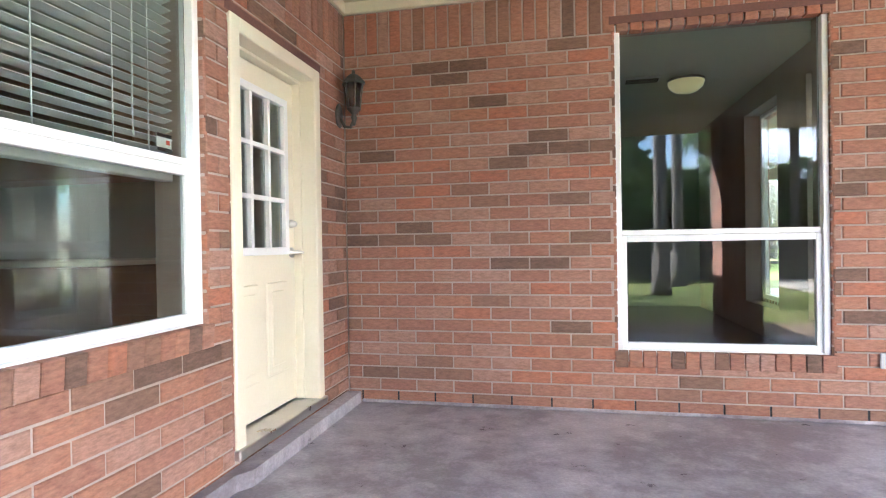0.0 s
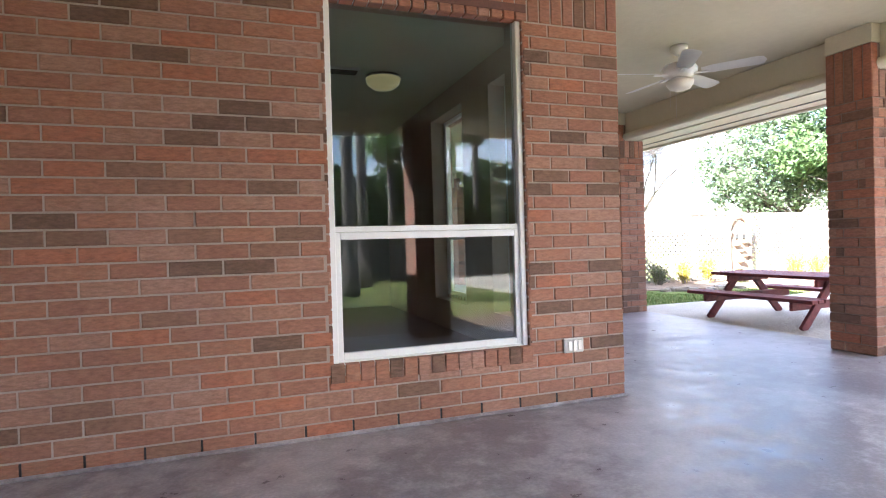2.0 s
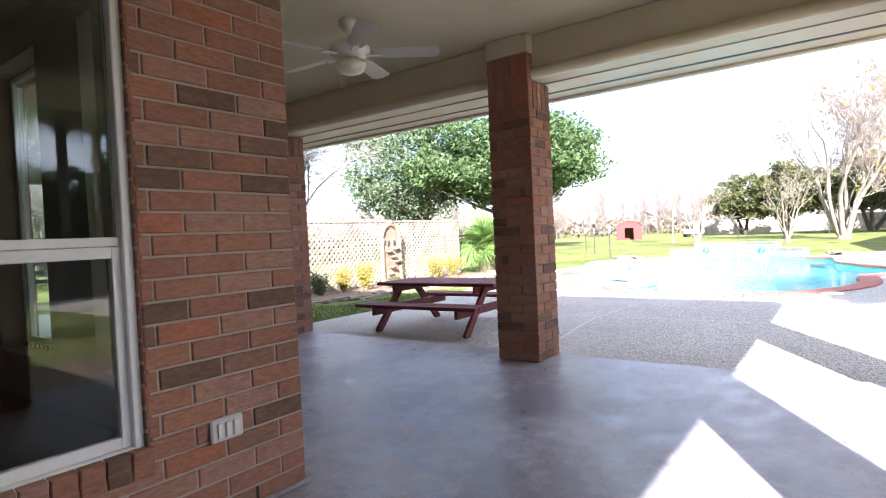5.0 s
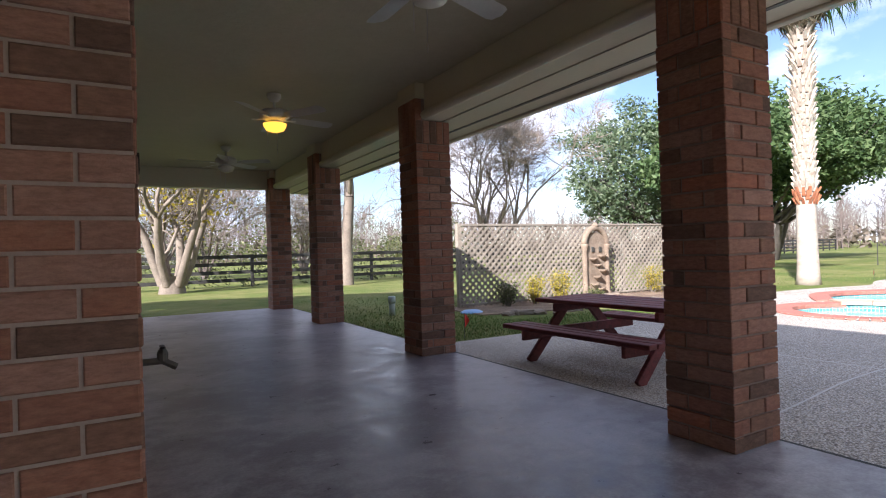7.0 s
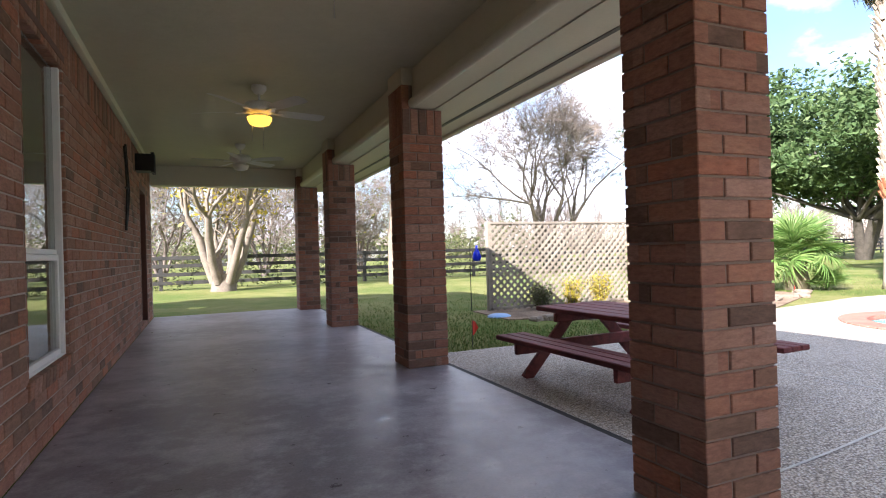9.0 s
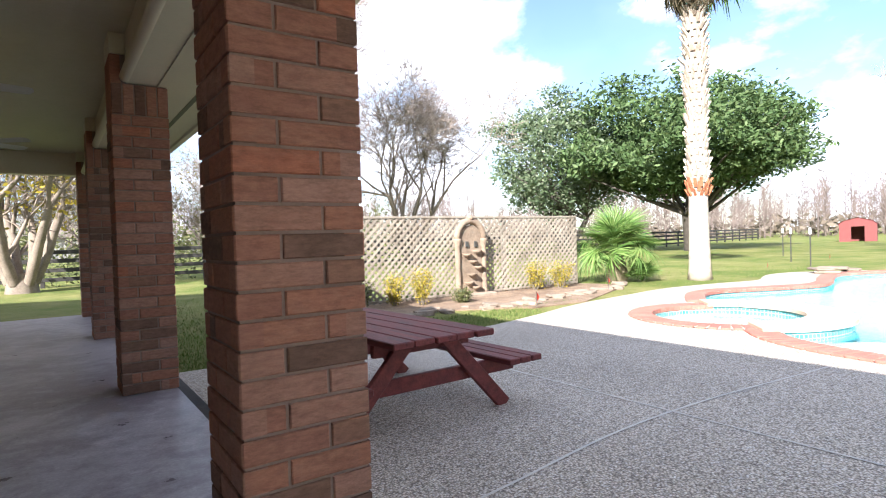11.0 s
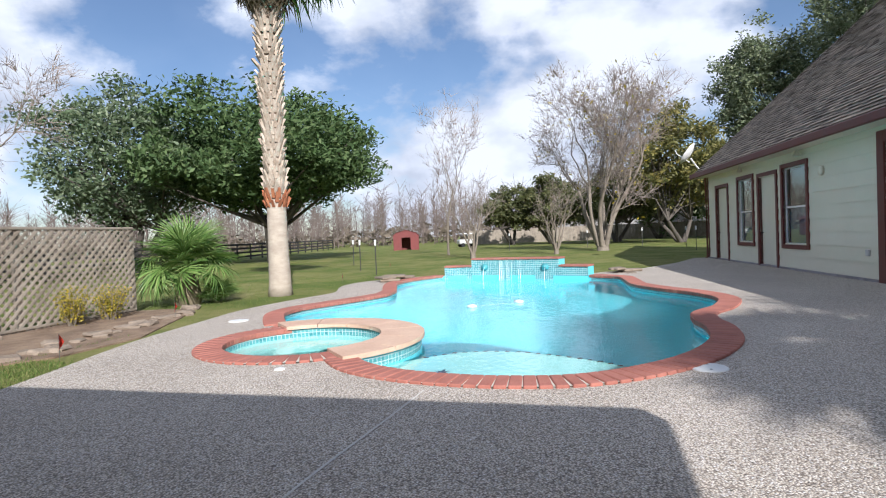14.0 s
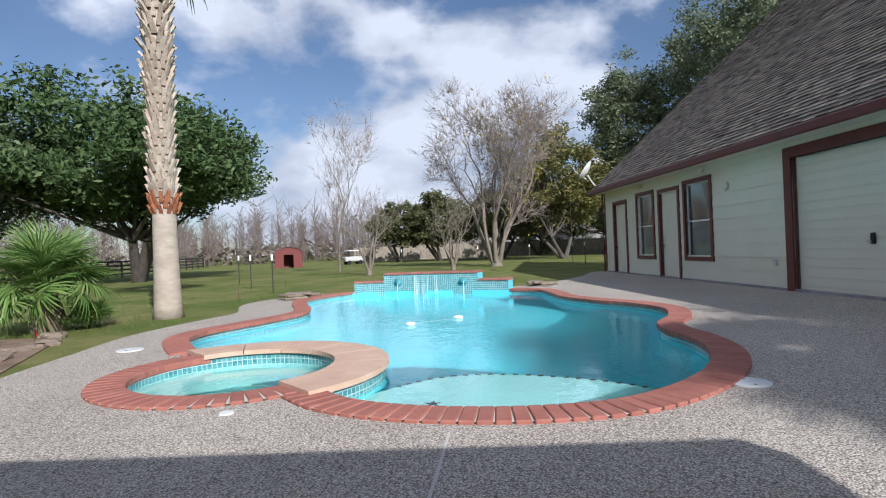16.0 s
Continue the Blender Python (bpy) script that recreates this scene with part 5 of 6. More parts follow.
def leafy_tree(name, label, x, y, centre, radii, trunk_r, seed, leaf, clumps, each, size, bark=None, fork=2.5, base=0.92):
    """A broad evergreen: forked trunk, limbs to clumps, an uneven crown with gaps."""
    rng = random.Random(seed)
    tree = thing(name, label, "tree", pose(x, y, -0.1))
    cs = []
    while len(cs) < clumps:
        p = Vector((rng.gauss(0, 1), rng.gauss(0, 1), rng.gauss(0, 1))).normalized()
        f = rng.uniform(0.55, 1.0) ** 0.6 * (0.85 + 0.55 * noise.noise(p * 2.6 + Vector((seed, 0, 0))))
        q = Vector((p.x * radii[0] * f, p.y * radii[1] * f, p.z * radii[2] * f))
        if p.z < 0:
            q.z *= base
        q.z += 0.22 * radii[2] * noise.noise(Vector((q.x, q.y, seed)) * 0.45)
        cs.append(q + Vector(centre))
    wood = Wood()
    lead = [Vector((rng.uniform(-0.5, 0.5), rng.uniform(-0.5, 0.5), 0)) for _ in range(3)]
    for k, l in enumerate(lead):
        p = Vector((0, 0, 0)) + l * 0.3
        b = Vector((centre[0] * 0.3 + l.x * 3, centre[1] * 0.3 + l.y * 3, fork))
        wood.limb(p, b * 0.5 + l * 0.2, trunk_r, trunk_r * 0.75, 9)
        wood.limb(b * 0.5 + l * 0.2, b, trunk_r * 0.75, trunk_r * 0.6, 8)
        for c in cs[k::max(11, len(cs) // 11)]:
            m = b.lerp(c, 0.5) + Vector((rng.gauss(0, 0.4), rng.gauss(0, 0.4), rng.uniform(-0.3, 0.5)))
            wood.limb(b, m, trunk_r * 0.35, trunk_r * 0.2, 6)
            wood.limb(m, c, trunk_r * 0.2, 0.02, 5)
    part("trunk", mesh_of("trunk", wood.v, wood.f, bark or DARKBARK, True), None, tree)
    v, f = leaves(rng, cs, each, size, min(radii) * 0.10, 0.7)
    tagged(part("crown", mesh_of("crown", v, f, leaf), None, tree), kind="stuff")
    return tree


leafy_tree("live_oak", "broad dark green live oak with a low forked trunk", 37.7, 17.7, (-0.1, -0.1, 6.0), (7.9, 7.7, 3.9), 0.34, 3, OAK_LEAF, 860, 66, 0.17, fork=2.2, base=0.6)
leafy_tree("grey_green_tree", "hazy grey-green evergreen tree beside the live oak", 33.5, 24.0, (0, 0, 6.0), (4.6, 4.6, 4.4), 0.25, 17, GREY_LEAF, 330, 62, 0.15, fork=2.2, base=0.8)
bare_tree("crape_myrtle", "leafless pale multi-stem crape myrtle by the fence", 5.1, 18.6, 7.0, 0.24, 12, 6, 4, 0.42, bark=BARK_PALE, leaf=YELLOW_LEAF, leaf_each=7, up=0.3)
for i, (x, y, h) in enumerate(((2.6, 29.0, 7.5), (7.6, 31.0, 8.0), (13.6, 33.0, 7.0))):
    bare_tree("bare_tree", "brown leafless tree beyond the paddock fence", x, y, h, 0.13, 300 + i, 5, 4, 0.5, leaf=AUTUMN_LEAF, leaf_each=2, up=0.15, bark=WOODS_TWIG, twig=4)
bare_tree("bare_tree", "tall leafless tree with a pale straight trunk", 10.75, 17.6, 12.0, 0.075, 24, 1, 6, 0.75, bark=BARK_PALE, trunk_len=1.6, up=0.1, twig=2)
bare_tree("spreading_bare_tree", "spreading leafless tree behind the lattice", 20.2, 21.8, 9.2, 0.17, 33, 7, 4, 0.55, bark=BARK_PALE, up=0.05, twig=6)
bare_tree("spreading_bare_tree", "leafless tree with a few yellow leaves", 39.4, -1.8, 9.8, 0.20, 43, 6, 4, 0.42, leaf=YELLOW_LEAF, leaf_each=1, up=0.22, twig=6)
bare_tree("small_bare_tree", "small multi-stem bare tree on the lawn", 36.5, 0.6, 4.2, 0.075, 52, 5, 3, 0.45, twig=1, up=0.25)
bare_tree("small_bare_tree", "small multi-stem bare tree on the lawn", 34.5, 4.6, 4.3, 0.075, 57, 5, 3, 0.45, twig=1, up=0.25)
bare_tree("sapling", "thin tall leafless sapling", 40.0, 7.2, 9.5, 0.09, 61, 1, 4, 0.28, trunk_len=3.6, up=0.5)
for i, (x, y, h, w, lf) in enumerate(((62, 6, 5.5, 3.4, OLIVE_LEAF), (60, 2, 6.2, 3.6, OLIVE_LEAF), (58, -3.5, 6.5, 4.4, OLIVE_LEAF), (66, -8, 7.5, 5, OAK_LEAF), (60, -13, 8.0, 5.0, SPRUCE_LEAF), (50, -7.6, 9.0, 4.0, AUTUMN_LEAF), (64, -17, 9.0, 5, OAK_LEAF))):
    leafy_tree("background_tree", "leafy tree at the far edge of the lawn", x, y, (0, 0, h * 0.62), (w, w, h * 0.42), 0.2, 70 + i, lf, 150, 90, 0.17, fork=1.6)
for i, (x, y, h, w) in enumerate(((58, -15.5, 17, 4.2), (56, -21, 21, 4.8), (61, -27, 23, 5.2), (47, -22, 20, 4.0))):
    leafy_tree("tall_evergreen", "tall feathery grey-green tree behind the garage", x, y, (0, 0, h * 0.58), (w, w, h * 0.44), 0.3, 90 + i, SPRUCE_LEAF, 320, 110, 0.16, fork=5)
# trees on the lawn behind the house corner, seen in the window glass
for i, (x, y) in enumerate(((-10, -25.5), (-5, -24.6), (0, -25.4), (5, -24.8), (10, -25.6), (15, -24.4), (20, -25.2), (25, -24.6))):
    leafy_tree("hedge_tree", "dense dark green tree along the back fence", x, y, (0, 0, 2.7), (3.6, 2.6, 2.6), 0.22, 110 + i, OAK_LEAF, 170, 60, 0.24, fork=1.5)

# distant bare woods
rng = random.Random(77)
woods = Wood()
for k in range(1100):
    a = rng.uniform(-25, 118)
    r = rng.uniform(75, 130)
    p = Vector((r * math.sin(radians(a)) + 8, r * math.cos(radians(a)), -0.1))
    h = rng.uniform(4.5, 9.0) + 5.0 * max(0.0, noise.noise(Vector((a * 0.11, 0, 3))))
    woods.limb(p, p + Vector((rng.gauss(0, 0.3), rng.gauss(0, 0.3), h)), 0.06, 0.02, 3)
    for _ in range(34):
        z = rng.uniform(0.12, 0.95)
        b = p + Vector((0, 0, h * z))
        d = Vector((rng.gauss(0, 1), rng.gauss(0, 1), rng.uniform(0.5, 1.8))).normalized()
        woods.limb(b, b + d * h * rng.uniform(0.15, 0.34), 0.035, 0.014, 3)
tagged(new("far_woods", mesh_of("far_woods", woods.v, woods.f, WOODS_TWIG)), "brownish leafless winter woods in the distance", "woods", kind="stuff")
rng = random.Random(78)
cs = [Vector((r * math.sin(radians(a)) + 8, r * math.cos(radians(a)), rng.uniform(0.2, 2.2))) for a, r in ((rng.uniform(-25, 118), rng.uniform(80, 120)) for _ in range(900))]
v, f = leaves(rng, cs, 9, 0.55, 0.9, 0.7)
tagged(new("far_undergrowth", mesh_of("far_undergrowth", v, f, leaf_material("dry_brush", [(0.0, (0.10, 0.085, 0.06)), (0.6, (0.19, 0.15, 0.11)), (1.0, (0.26, 0.22, 0.17))], 0.9))), "dry brown brush below the distant woods", "brush", kind="stuff")


# palms
def fan_leaf_mesh(name, blades, radius, arc, droop, width, mat, seed):
    rng = random.Random(seed)
    v, f = [], []
    for k in range(blades):
        a = radians(-arc / 2 + arc * k / (blades - 1)) + rng.gauss(0, 0.03)
        l = radius * rng.uniform(0.85, 1.05) * (0.72 + 0.28 * math.cos(a * 0.7))
        d, s = Vector((math.cos(a), math.sin(a), 0)), Vector((-math.sin(a), math.cos(a), 0))
        dr = droop * rng.uniform(0.7, 1.4)
        i = len(v)
        for t, w in ((0.04, 0.4), (0.45, 1.0), (0.75, 0.7), (1.0, 0.05)):
            c = d * l * t + Vector((0, 0, -dr * l * t ** 2.4))
            fold = Vector((0, 0, width * w * 0.4))
            v += [c - s * width * w + fold, c, c + s * width * w + fold]
        for q in range(3):
            b = i + q * 3
            f += [(b, b + 1, b + 4, b + 3), (b + 1, b + 2, b + 5, b + 4)]
    return mesh_of(name, v, f, mat)


FROND_BIG = fan_leaf_mesh("frond", 26, 1.05, 200, 0.55, 0.030, PALM_LEAF, 2)
FROND_DRY = fan_leaf_mesh("dry_frond", 18, 0.85, 150, 0.8, 0.022, DRY_FROND, 3)


def frond(root, base, az, elev, stalk, mesh, tilt=0.0, scale=1.0):
    """A stalk from base outwards, with a fan at its end."""
    d = Vector((math.cos(az) * math.cos(elev), math.sin(az) * math.cos(elev), math.sin(elev)))
    end = base + d * stalk
    mid = base.lerp(end, 0.5) + Vector((0, 0, 0.05 * stalk))
    part("stalk", tube([base, mid, end], [0.02 * scale, 0.013 * scale, 0.009 * scale], 5), PALM_LEAF, root)
    m = Matrix.Translation(end) @ Matrix.Rotation(az, 4, "Z") @ Matrix.Rotation(-elev * 0.7 + tilt, 4, "Y") @ Matrix.Diagonal((scale, scale, scale, 1))
    return part("frond", mesh, None, root, m=m)


def tall_palm(x, y, height, r, seed, label, detail=True, group=""):
    rng = random.Random(seed)
    palm = thing("palm_tree", label, "palm tree", pose(x, y, -0.08), group)
    smooth_top = 2.05 if detail else 0.5
    part("trunk", lathe([(r * 1.35, 0.0), (r * 1.18, 0.25), (r * 1.08, 0.9), (r, smooth_top), (r * 0.8, smooth_top + 0.3), (r * 0.72, height)], 22), PALM_TRUNK if detail else DARKBARK, palm, "pale smooth lower trunk" if detail else "", True)
    if detail:
        bm = boxed(-0.06, 0.06, -0.01, 0.05, 0.0, 0.26)
        for vv in bm.verts:
            if vv.co.z > 0.1:
                vv.co.x *= 0.65
                vv.co.y += 0.06
            else:
                vv.co.y -= 0.02
        me = bpy.data.meshes.new("bark_boot")
        bmesh.ops.recalc_face_normals(bm, faces=bm.faces[:])
        bm.to_mesh(me)
        bm.free()
        me.materials.append(PALM_BOOT)
        me2 = me.copy()
        me2.materials.clear()
        me2.materials.append(PALM_RED)
        row, z = 0, smooth_top - 0.02
        while z < height - 0.1:
            red = z < smooth_top + 0.28
            count = 11
            rr = r * (0.98 if red else (0.80 if z < 5.0 else 0.84))
            for k in range(count):
                a = 2 * math.pi * (k + 0.5 * (row % 2)) / count + rng.gauss(0, 0.05)
                sc = rng.uniform(0.8, 1.15) * (0.8 if red else 1.0)
                flare = rng.uniform(0, 14) * (1.9 if z > 4.8 else 1.0)
                part("bark_boot", me2 if red else me, None, palm, m=pose(rr * math.cos(a), rr * math.sin(a), z, 0, 0, math.degrees(a) - 90) @ pose(0, 0, 0, -flare, 0, rng.uniform(-16, 16)) @ Matrix.Diagonal((sc * r / 0.27, sc * 0.9, sc, 1)))
            z += 0.105 if red else 0.165
            row += 1
    top = Vector((0, 0, height))
    for k in range(30):
        frond(palm, top + Vector((0, 0, rng.uniform(-0.2, 0.35))), rng.uniform(0, 6.28), rng.uniform(-0.55, 1.3), rng.uniform(0.8, 1.15), FROND_BIG, rng.uniform(-0.1, 0.5), rng.uniform(0.9, 1.15))
    for k in range(14):
        a = rng.uniform(0, 6.28)
        frond(palm, top + Vector((math.cos(a) * 0.2, math.sin(a) * 0.2, -0.25)), a, rng.uniform(-1.2, -0.7), 0.6, FROND_DRY, 0.6)
    return palm


tall_palm(18.6, 5.98, 7.95, 0.215, 5, "tall fan palm with pale trunk and rough leaf boots")
# unseen palm, added so that its crown dapples the deck with shade
tall_palm(0.7, -9.3, 6.5, 0.22, 11, "tall fan palm added out of view to shade the deck", False, "lawn palms")
tall_palm(2.2, -9.1, 6.6, 0.17, 6, "tall fan palm on the lawn beside the house", False, "lawn palms")
tall_palm(3.5, -9.0, 6.2, 0.17, 8, "tall fan palm on the lawn beside the house", False, "lawn palms")
tall_palm(4.3, -11.4, 6.8, 0.17, 9, "tall fan palm on the lawn beside the house", False, "lawn palms")
for i, (x, y, h) in enumerate(((7.3, -20, 6.0), (4.8, -24, 7.4), (3.7, -24.5, 7.0), (10.5, -21, 7.2), (12.5, -23, 7.6))):
    tall_palm(x, y, h, 0.22, 20 + i, "tall fan palm near the back fence", False, "lawn palms")

low = thing("low_fan_palm", "low bushy fan palm with bright green fronds", "palm", pose(17.1, 7.25, -0.08))
part("stump", lathe([(0.24, 0), (0.27, 0.2), (0.21, 0.5), (0.10, 0.72)], 12), DRY_FROND, low, "shaggy dark brown stump")
FAN_STIFF = fan_leaf_mesh("frond", 34, 0.62, 250, 0.16, 0.016, PALM_LEAF, 4)
FAN_SOFT = fan_leaf_mesh("frond", 30, 0.66, 220, 0.42, 0.016, PALM_LEAF, 5)
rng = random.Random(15)
for k in range(40):
    e = 1.45 - 1.75 * (k / 39) ** 1.15 + rng.gauss(0, 0.06)
    f_ = frond(low, Vector((0, 0, 0.72)), k * 2.4 + rng.gauss(0, 0.15), e, rng.uniform(0.45, 0.72), FAN_STIFF if e > 0.35 else FAN_SOFT, rng.uniform(-0.05, 0.3) + (0.25 if e < 0.35 else 0.0), rng.uniform(0.85, 1.12))
    f_.matrix_basis = f_.matrix_basis @ Matrix.Rotation(rng.gauss(0, 0.5), 4, "X")
for k in range(16):
    frond(low, Vector((0.30, -0.50, 0.05)), k * 2.4, rng.uniform(0.3, 1.4), rng.uniform(0.15, 0.35), FAN_STIFF, 0.1, rng.uniform(0.5, 0.65))
for k in range(12):
    frond(low, Vector((0, 0, 0.5)), k * 2.4, rng.uniform(-1.2, -0.8), 0.2, FROND_DRY, 0.5, 0.4)


def shrub(x, y, h, w, leaf, seed, label):
    rng = random.Random(seed)
    s = thing("shrub", label, "shrub", pose(x, y, -0.06), "screen shrubs")
    wood = Wood()
    cs = []
    for k in range(26):
        a = rng.uniform(0, 6.28)
        e = Vector((math.cos(a) * w * rng.uniform(0.1, 0.5), math.sin(a) * w * rng.uniform(0.1, 0.5), h * rng.uniform(0.55, 1.0)))
        wood.limb(Vector((e.x * 0.2, e.y * 0.2, 0)), e, 0.007, 0.003, 4)
        cs += [e * t for t in (0.35, 0.55, 0.75, 0.95)]
    part("stem_mass", mesh_of("stem_mass", wood.v, wood.f, BARK), None, s)
    v, f = leaves(rng, cs, 16, 0.022, 0.05)
    tagged(part("foliage", mesh_of("foliage", v, f, leaf), None, s), kind="stuff")


for i, (x, y, h, w, lf, lb) in enumerate(((10.1, 7.15, 0.50, 0.55, OLIVE_LEAF, "dark sparse low shrub in the bed"), (10.72, 7.1, 0.55, 0.36, YELLOW_LEAF, "upright yellow-green shrub against the lattice"), (11.15, 6.85, 0.62, 0.42, YELLOW_LEAF, "upright yellow shrub against the lattice"),
                                          (14.3, 7.2, 0.62, 0.5, YELLOW_LEAF, "round yellow shrub against the lattice"), (14.95, 7.1, 0.60, 0.62, YELLOW_LEAF, "round yellow shrub against the lattice"), (11.9, 6.6, 0.22, 0.5, OLIVE_LEAF, "low grey-green clump in the bed"))):
    shrub(x, y, h, w, lf, 130 + i, lb)
rng = random.Random(31)
for k in range(44):
    t = k / 43
    x = 9.2 + t * 7.2 + rng.gauss(0, 0.1)
    y = 6.0 - 0.55 * math.sin(t * 3.1) + 0.5 * t + rng.gauss(0, 0.12)
    s = rng.uniform(0.05, 0.12)
    bm = boxed(-s * 1.3, s * 1.3, -s, s, -0.03, s * 0.55, s * 0.25)
    for vv in bm.verts:
        vv.co += Vector((rng.gauss(0, s * 0.12), rng.gauss(0, s * 0.12), rng.gauss(0, s * 0.08)))
    tagged(part("edging_stone", bm, ROCK, m=pose(x, y, -0.06, 0, 0, rng.uniform(0, 180))), "rough brown edging stone along the planting bed", "stone", "edging stones")

# grass blades near the deck
rng = random.Random(40)
v, f = [], []
for k in range(30000):
    if k % 3:
        x, y = rng.uniform(6.65, 13.5), 4.05 + abs(rng.gauss(0, 2.2))
    else:
        x, y = rng.uniform(6.65, 24), rng.uniform(4.2, 12)
    edge = 4.06 if x < 10 else 4.06 + min(1.0, (x - 10) * 0.27)
    if y < edge or (8.9 < x < 16.2 and 5.4 < y < 7.7) or (x > 12 and y < 5.3):
        continue
    h, a = rng.uniform(0.02, 0.055), rng.uniform(0, 6.28)
    i = len(v)
    v += [Vector((x - 0.006 * math.cos(a), y - 0.006 * math.sin(a), -0.078)), Vector((x + 0.006 * math.cos(a), y + 0.006 * math.sin(a), -0.078)), Vector((x + rng.gauss(0, 0.02), y + rng.gauss(0, 0.02), -0.075 + h))]
    f.append((i, i + 1, i + 2))
tagged(new("grass", mesh_of("grass", v, f, GRASS_LEAF)), "short green grass blades beside the patio", "grass", kind="stuff")


# ---- fences ----
def rail_fence(x0, y0, x1, y1, label):
    d = Vector((x1 - x0, y1 - y0, 0))
    L = d.length
    fence = thing("rail_fence", label, "fence", pose(x0, y0, -0.1, 0, 0, math.degrees(math.atan2(d.y, d.x))))
    n = int(L / 2.4)
    for k in range(n + 1):
        part("post", boxed(k * L / n - 0.06, k * L / n + 0.06, -0.05, 0.05, 0, 1.25, 0.01), FENCE_WOOD, fence)
    for z in (0.22, 0.52, 0.82, 1.10):
        part("rail", boxed(0, L, -0.075, -0.052, z, z + 0.13, 0.004), FENCE_WOOD, fence)


rail_fence(-14, 20.5, 30, 20.5, "dark four-rail wooden paddock fence")
rail_fence(30, 20.6, 72, 30.0, "dark four-rail wooden paddock fence running to the distance")
back_fence = thing("board_fence", "dark stained board fence behind the lawn palms", "fence", pose(-14, -13.5, -0.08))
for k in range(80):
    part("board", boxed(k * 0.3, k * 0.3 + 0.285, 0, 0.025, 0, 1.5 + 0.01 * (k % 3)), FENCE_WOOD, back_fence)
rng = random.Random(55)
far_fence = thing("board_fence", "grey board fence at the far edge of the lawn", "fence", pose(70, -30, -0.1, 0, 0, 90))
for k in range(140):
    part("board", boxed(k * 0.3, k * 0.3 + 0.285, 0, 0.03, 0, 1.6), LATTICE, far_fence)
for i, (x, y) in enumerate(((24.5, 5.9), (27, 7.5), (31, 9.5), (44, 4), (46, -1), (46, -4.5), (40, -6.2), (36, -6.0), (33, -7.2))):
    tp = thing("fence_post", "thin metal stake with a white insulator cap", "fence post", pose(x, y, -0.1), "wire fence posts")
    part("stake", boxed(-0.015, 0.015, -0.015, 0.015, 0, 1.15), BRONZE, tp)
    part("insulator", boxed(-0.03, 0.03, -0.03, 0.03, 1.0, 1.2, 0.01), WHITE_PLASTIC, tp, "white cap")

# brush along the paddock fence
rng = random.Random(66)
cs = [Vector((rng.uniform(-10, 34), 20.9 + rng.gauss(0, 0.35), abs(rng.gauss(0, 0.35)))) for _ in range(420)]
v, f = leaves(rng, cs, 12, 0.07, 0.16, 0.8)
tagged(new("fence_brush", mesh_of("fence_brush", v, f, OLIVE_LEAF)), "low olive and brown brush growing along the fence", "brush", kind="stuff")
rng = random.Random(67)
cs = []
for _ in range(60):
    x, y = rng.uniform(-14, 34), rng.uniform(38, 60)
    h = rng.uniform(1.5, 4.5)
    cs += [Vector((x + rng.gauss(0, h * 0.35), y + rng.gauss(0, h * 0.3), h * abs(rng.gauss(0.45, 0.25)))) for _ in range(14)]
v, f = leaves(rng, cs, 14, 0.16, 0.4, 0.9)
tagged(new("far_hedgerow", mesh_of("far_hedgerow", v, f, OLIVE_LEAF)), "uneven olive-brown hedgerow beyond the paddock fence", "hedge", kind="stuff")

# ---- small things outdoors ----
for x, y, h in ((7.3, 4.3, 0.34), (12.1, 4.95, 0.30), (15.2, 6.0, 0.30), (21.5, 5.75, 0.30), (27.0, 6.3, 0.3)):
    fl = thing("marker_flag", "small red marker flag on a wire in the grass", "flag", pose(x, y, -0.08, 0, 0, 25), "marker flags")
    part("wire", tube([(0, 0, 0), (0.01, 0, h)], 0.004, 5), BRONZE, fl)
    bm = bmesh.new()
    pts = [(0.0, h), (0.07, h - 0.03), (0.10, h - 0.10), (0.06, h - 0.17), (0.02, h - 0.19), (0.0, h - 0.1)]
    bm.faces.new([bm.verts.new((a, 0.02 * math.sin(a * 40), b)) for a, b in pts])
    bmesh.ops.solidify(bm, geom=bm.faces[:], thickness=0.003)
    part("flag_cloth", bm, FLAG_RED, fl)
pipe = thing("vent_pipe", "grey-green capped plastic pipe in the grass", "pipe", pose(7.8, 7.5, -0.08))
part("pipe_body", lathe([(0.055, 0), (0.055, 0.26), (0.05, 0.27)], 16), PIPE_GREY, pipe, "", True)
part("cap", lathe([(0.066, 0.22), (0.066, 0.33), (0.055, 0.345)], 16), PIPE_GREY, pipe, "", True)
bottle = thing("hanging_bottle", "cobalt blue glass bottle feeder on a black hook", "bird feeder", pose(9.05, 7.9, -0.08))
part("hook", tube([(0, 0, 0), (0, 0, 1.25), (0.03, 0, 1.36), (0.10, 0, 1.38), (0.14, 0, 1.30)], 0.008, 6), BLACK, bottle)
part("glass", lathe([(0.015, 0), (0.07, 0.02), (0.085, 0.08), (0.06, 0.17), (0.022, 0.24), (0.02, 0.30)], 16, None, pose(0.14, 0, 0.92)), surface("cobalt", (0.01, 0.02, 0.55), (0.02, 0.04, 0.75), 5, 50, 0.12, 0), bottle, "cobalt blue glass", True)
saucer = thing("blue_lid", "pale blue plastic lid lying by the bed", "lid", pose(9.0, 6.75, -0.07))
part("disc", lathe([(0.20, 0), (0.20, 0.02), (0.14, 0.05), (0.02, 0.06)], 20), surface("pale_blue", (0.25, 0.42, 0.68), (0.32, 0.5, 0.75), 5, 50, 0.4, 0), saucer, "", True)
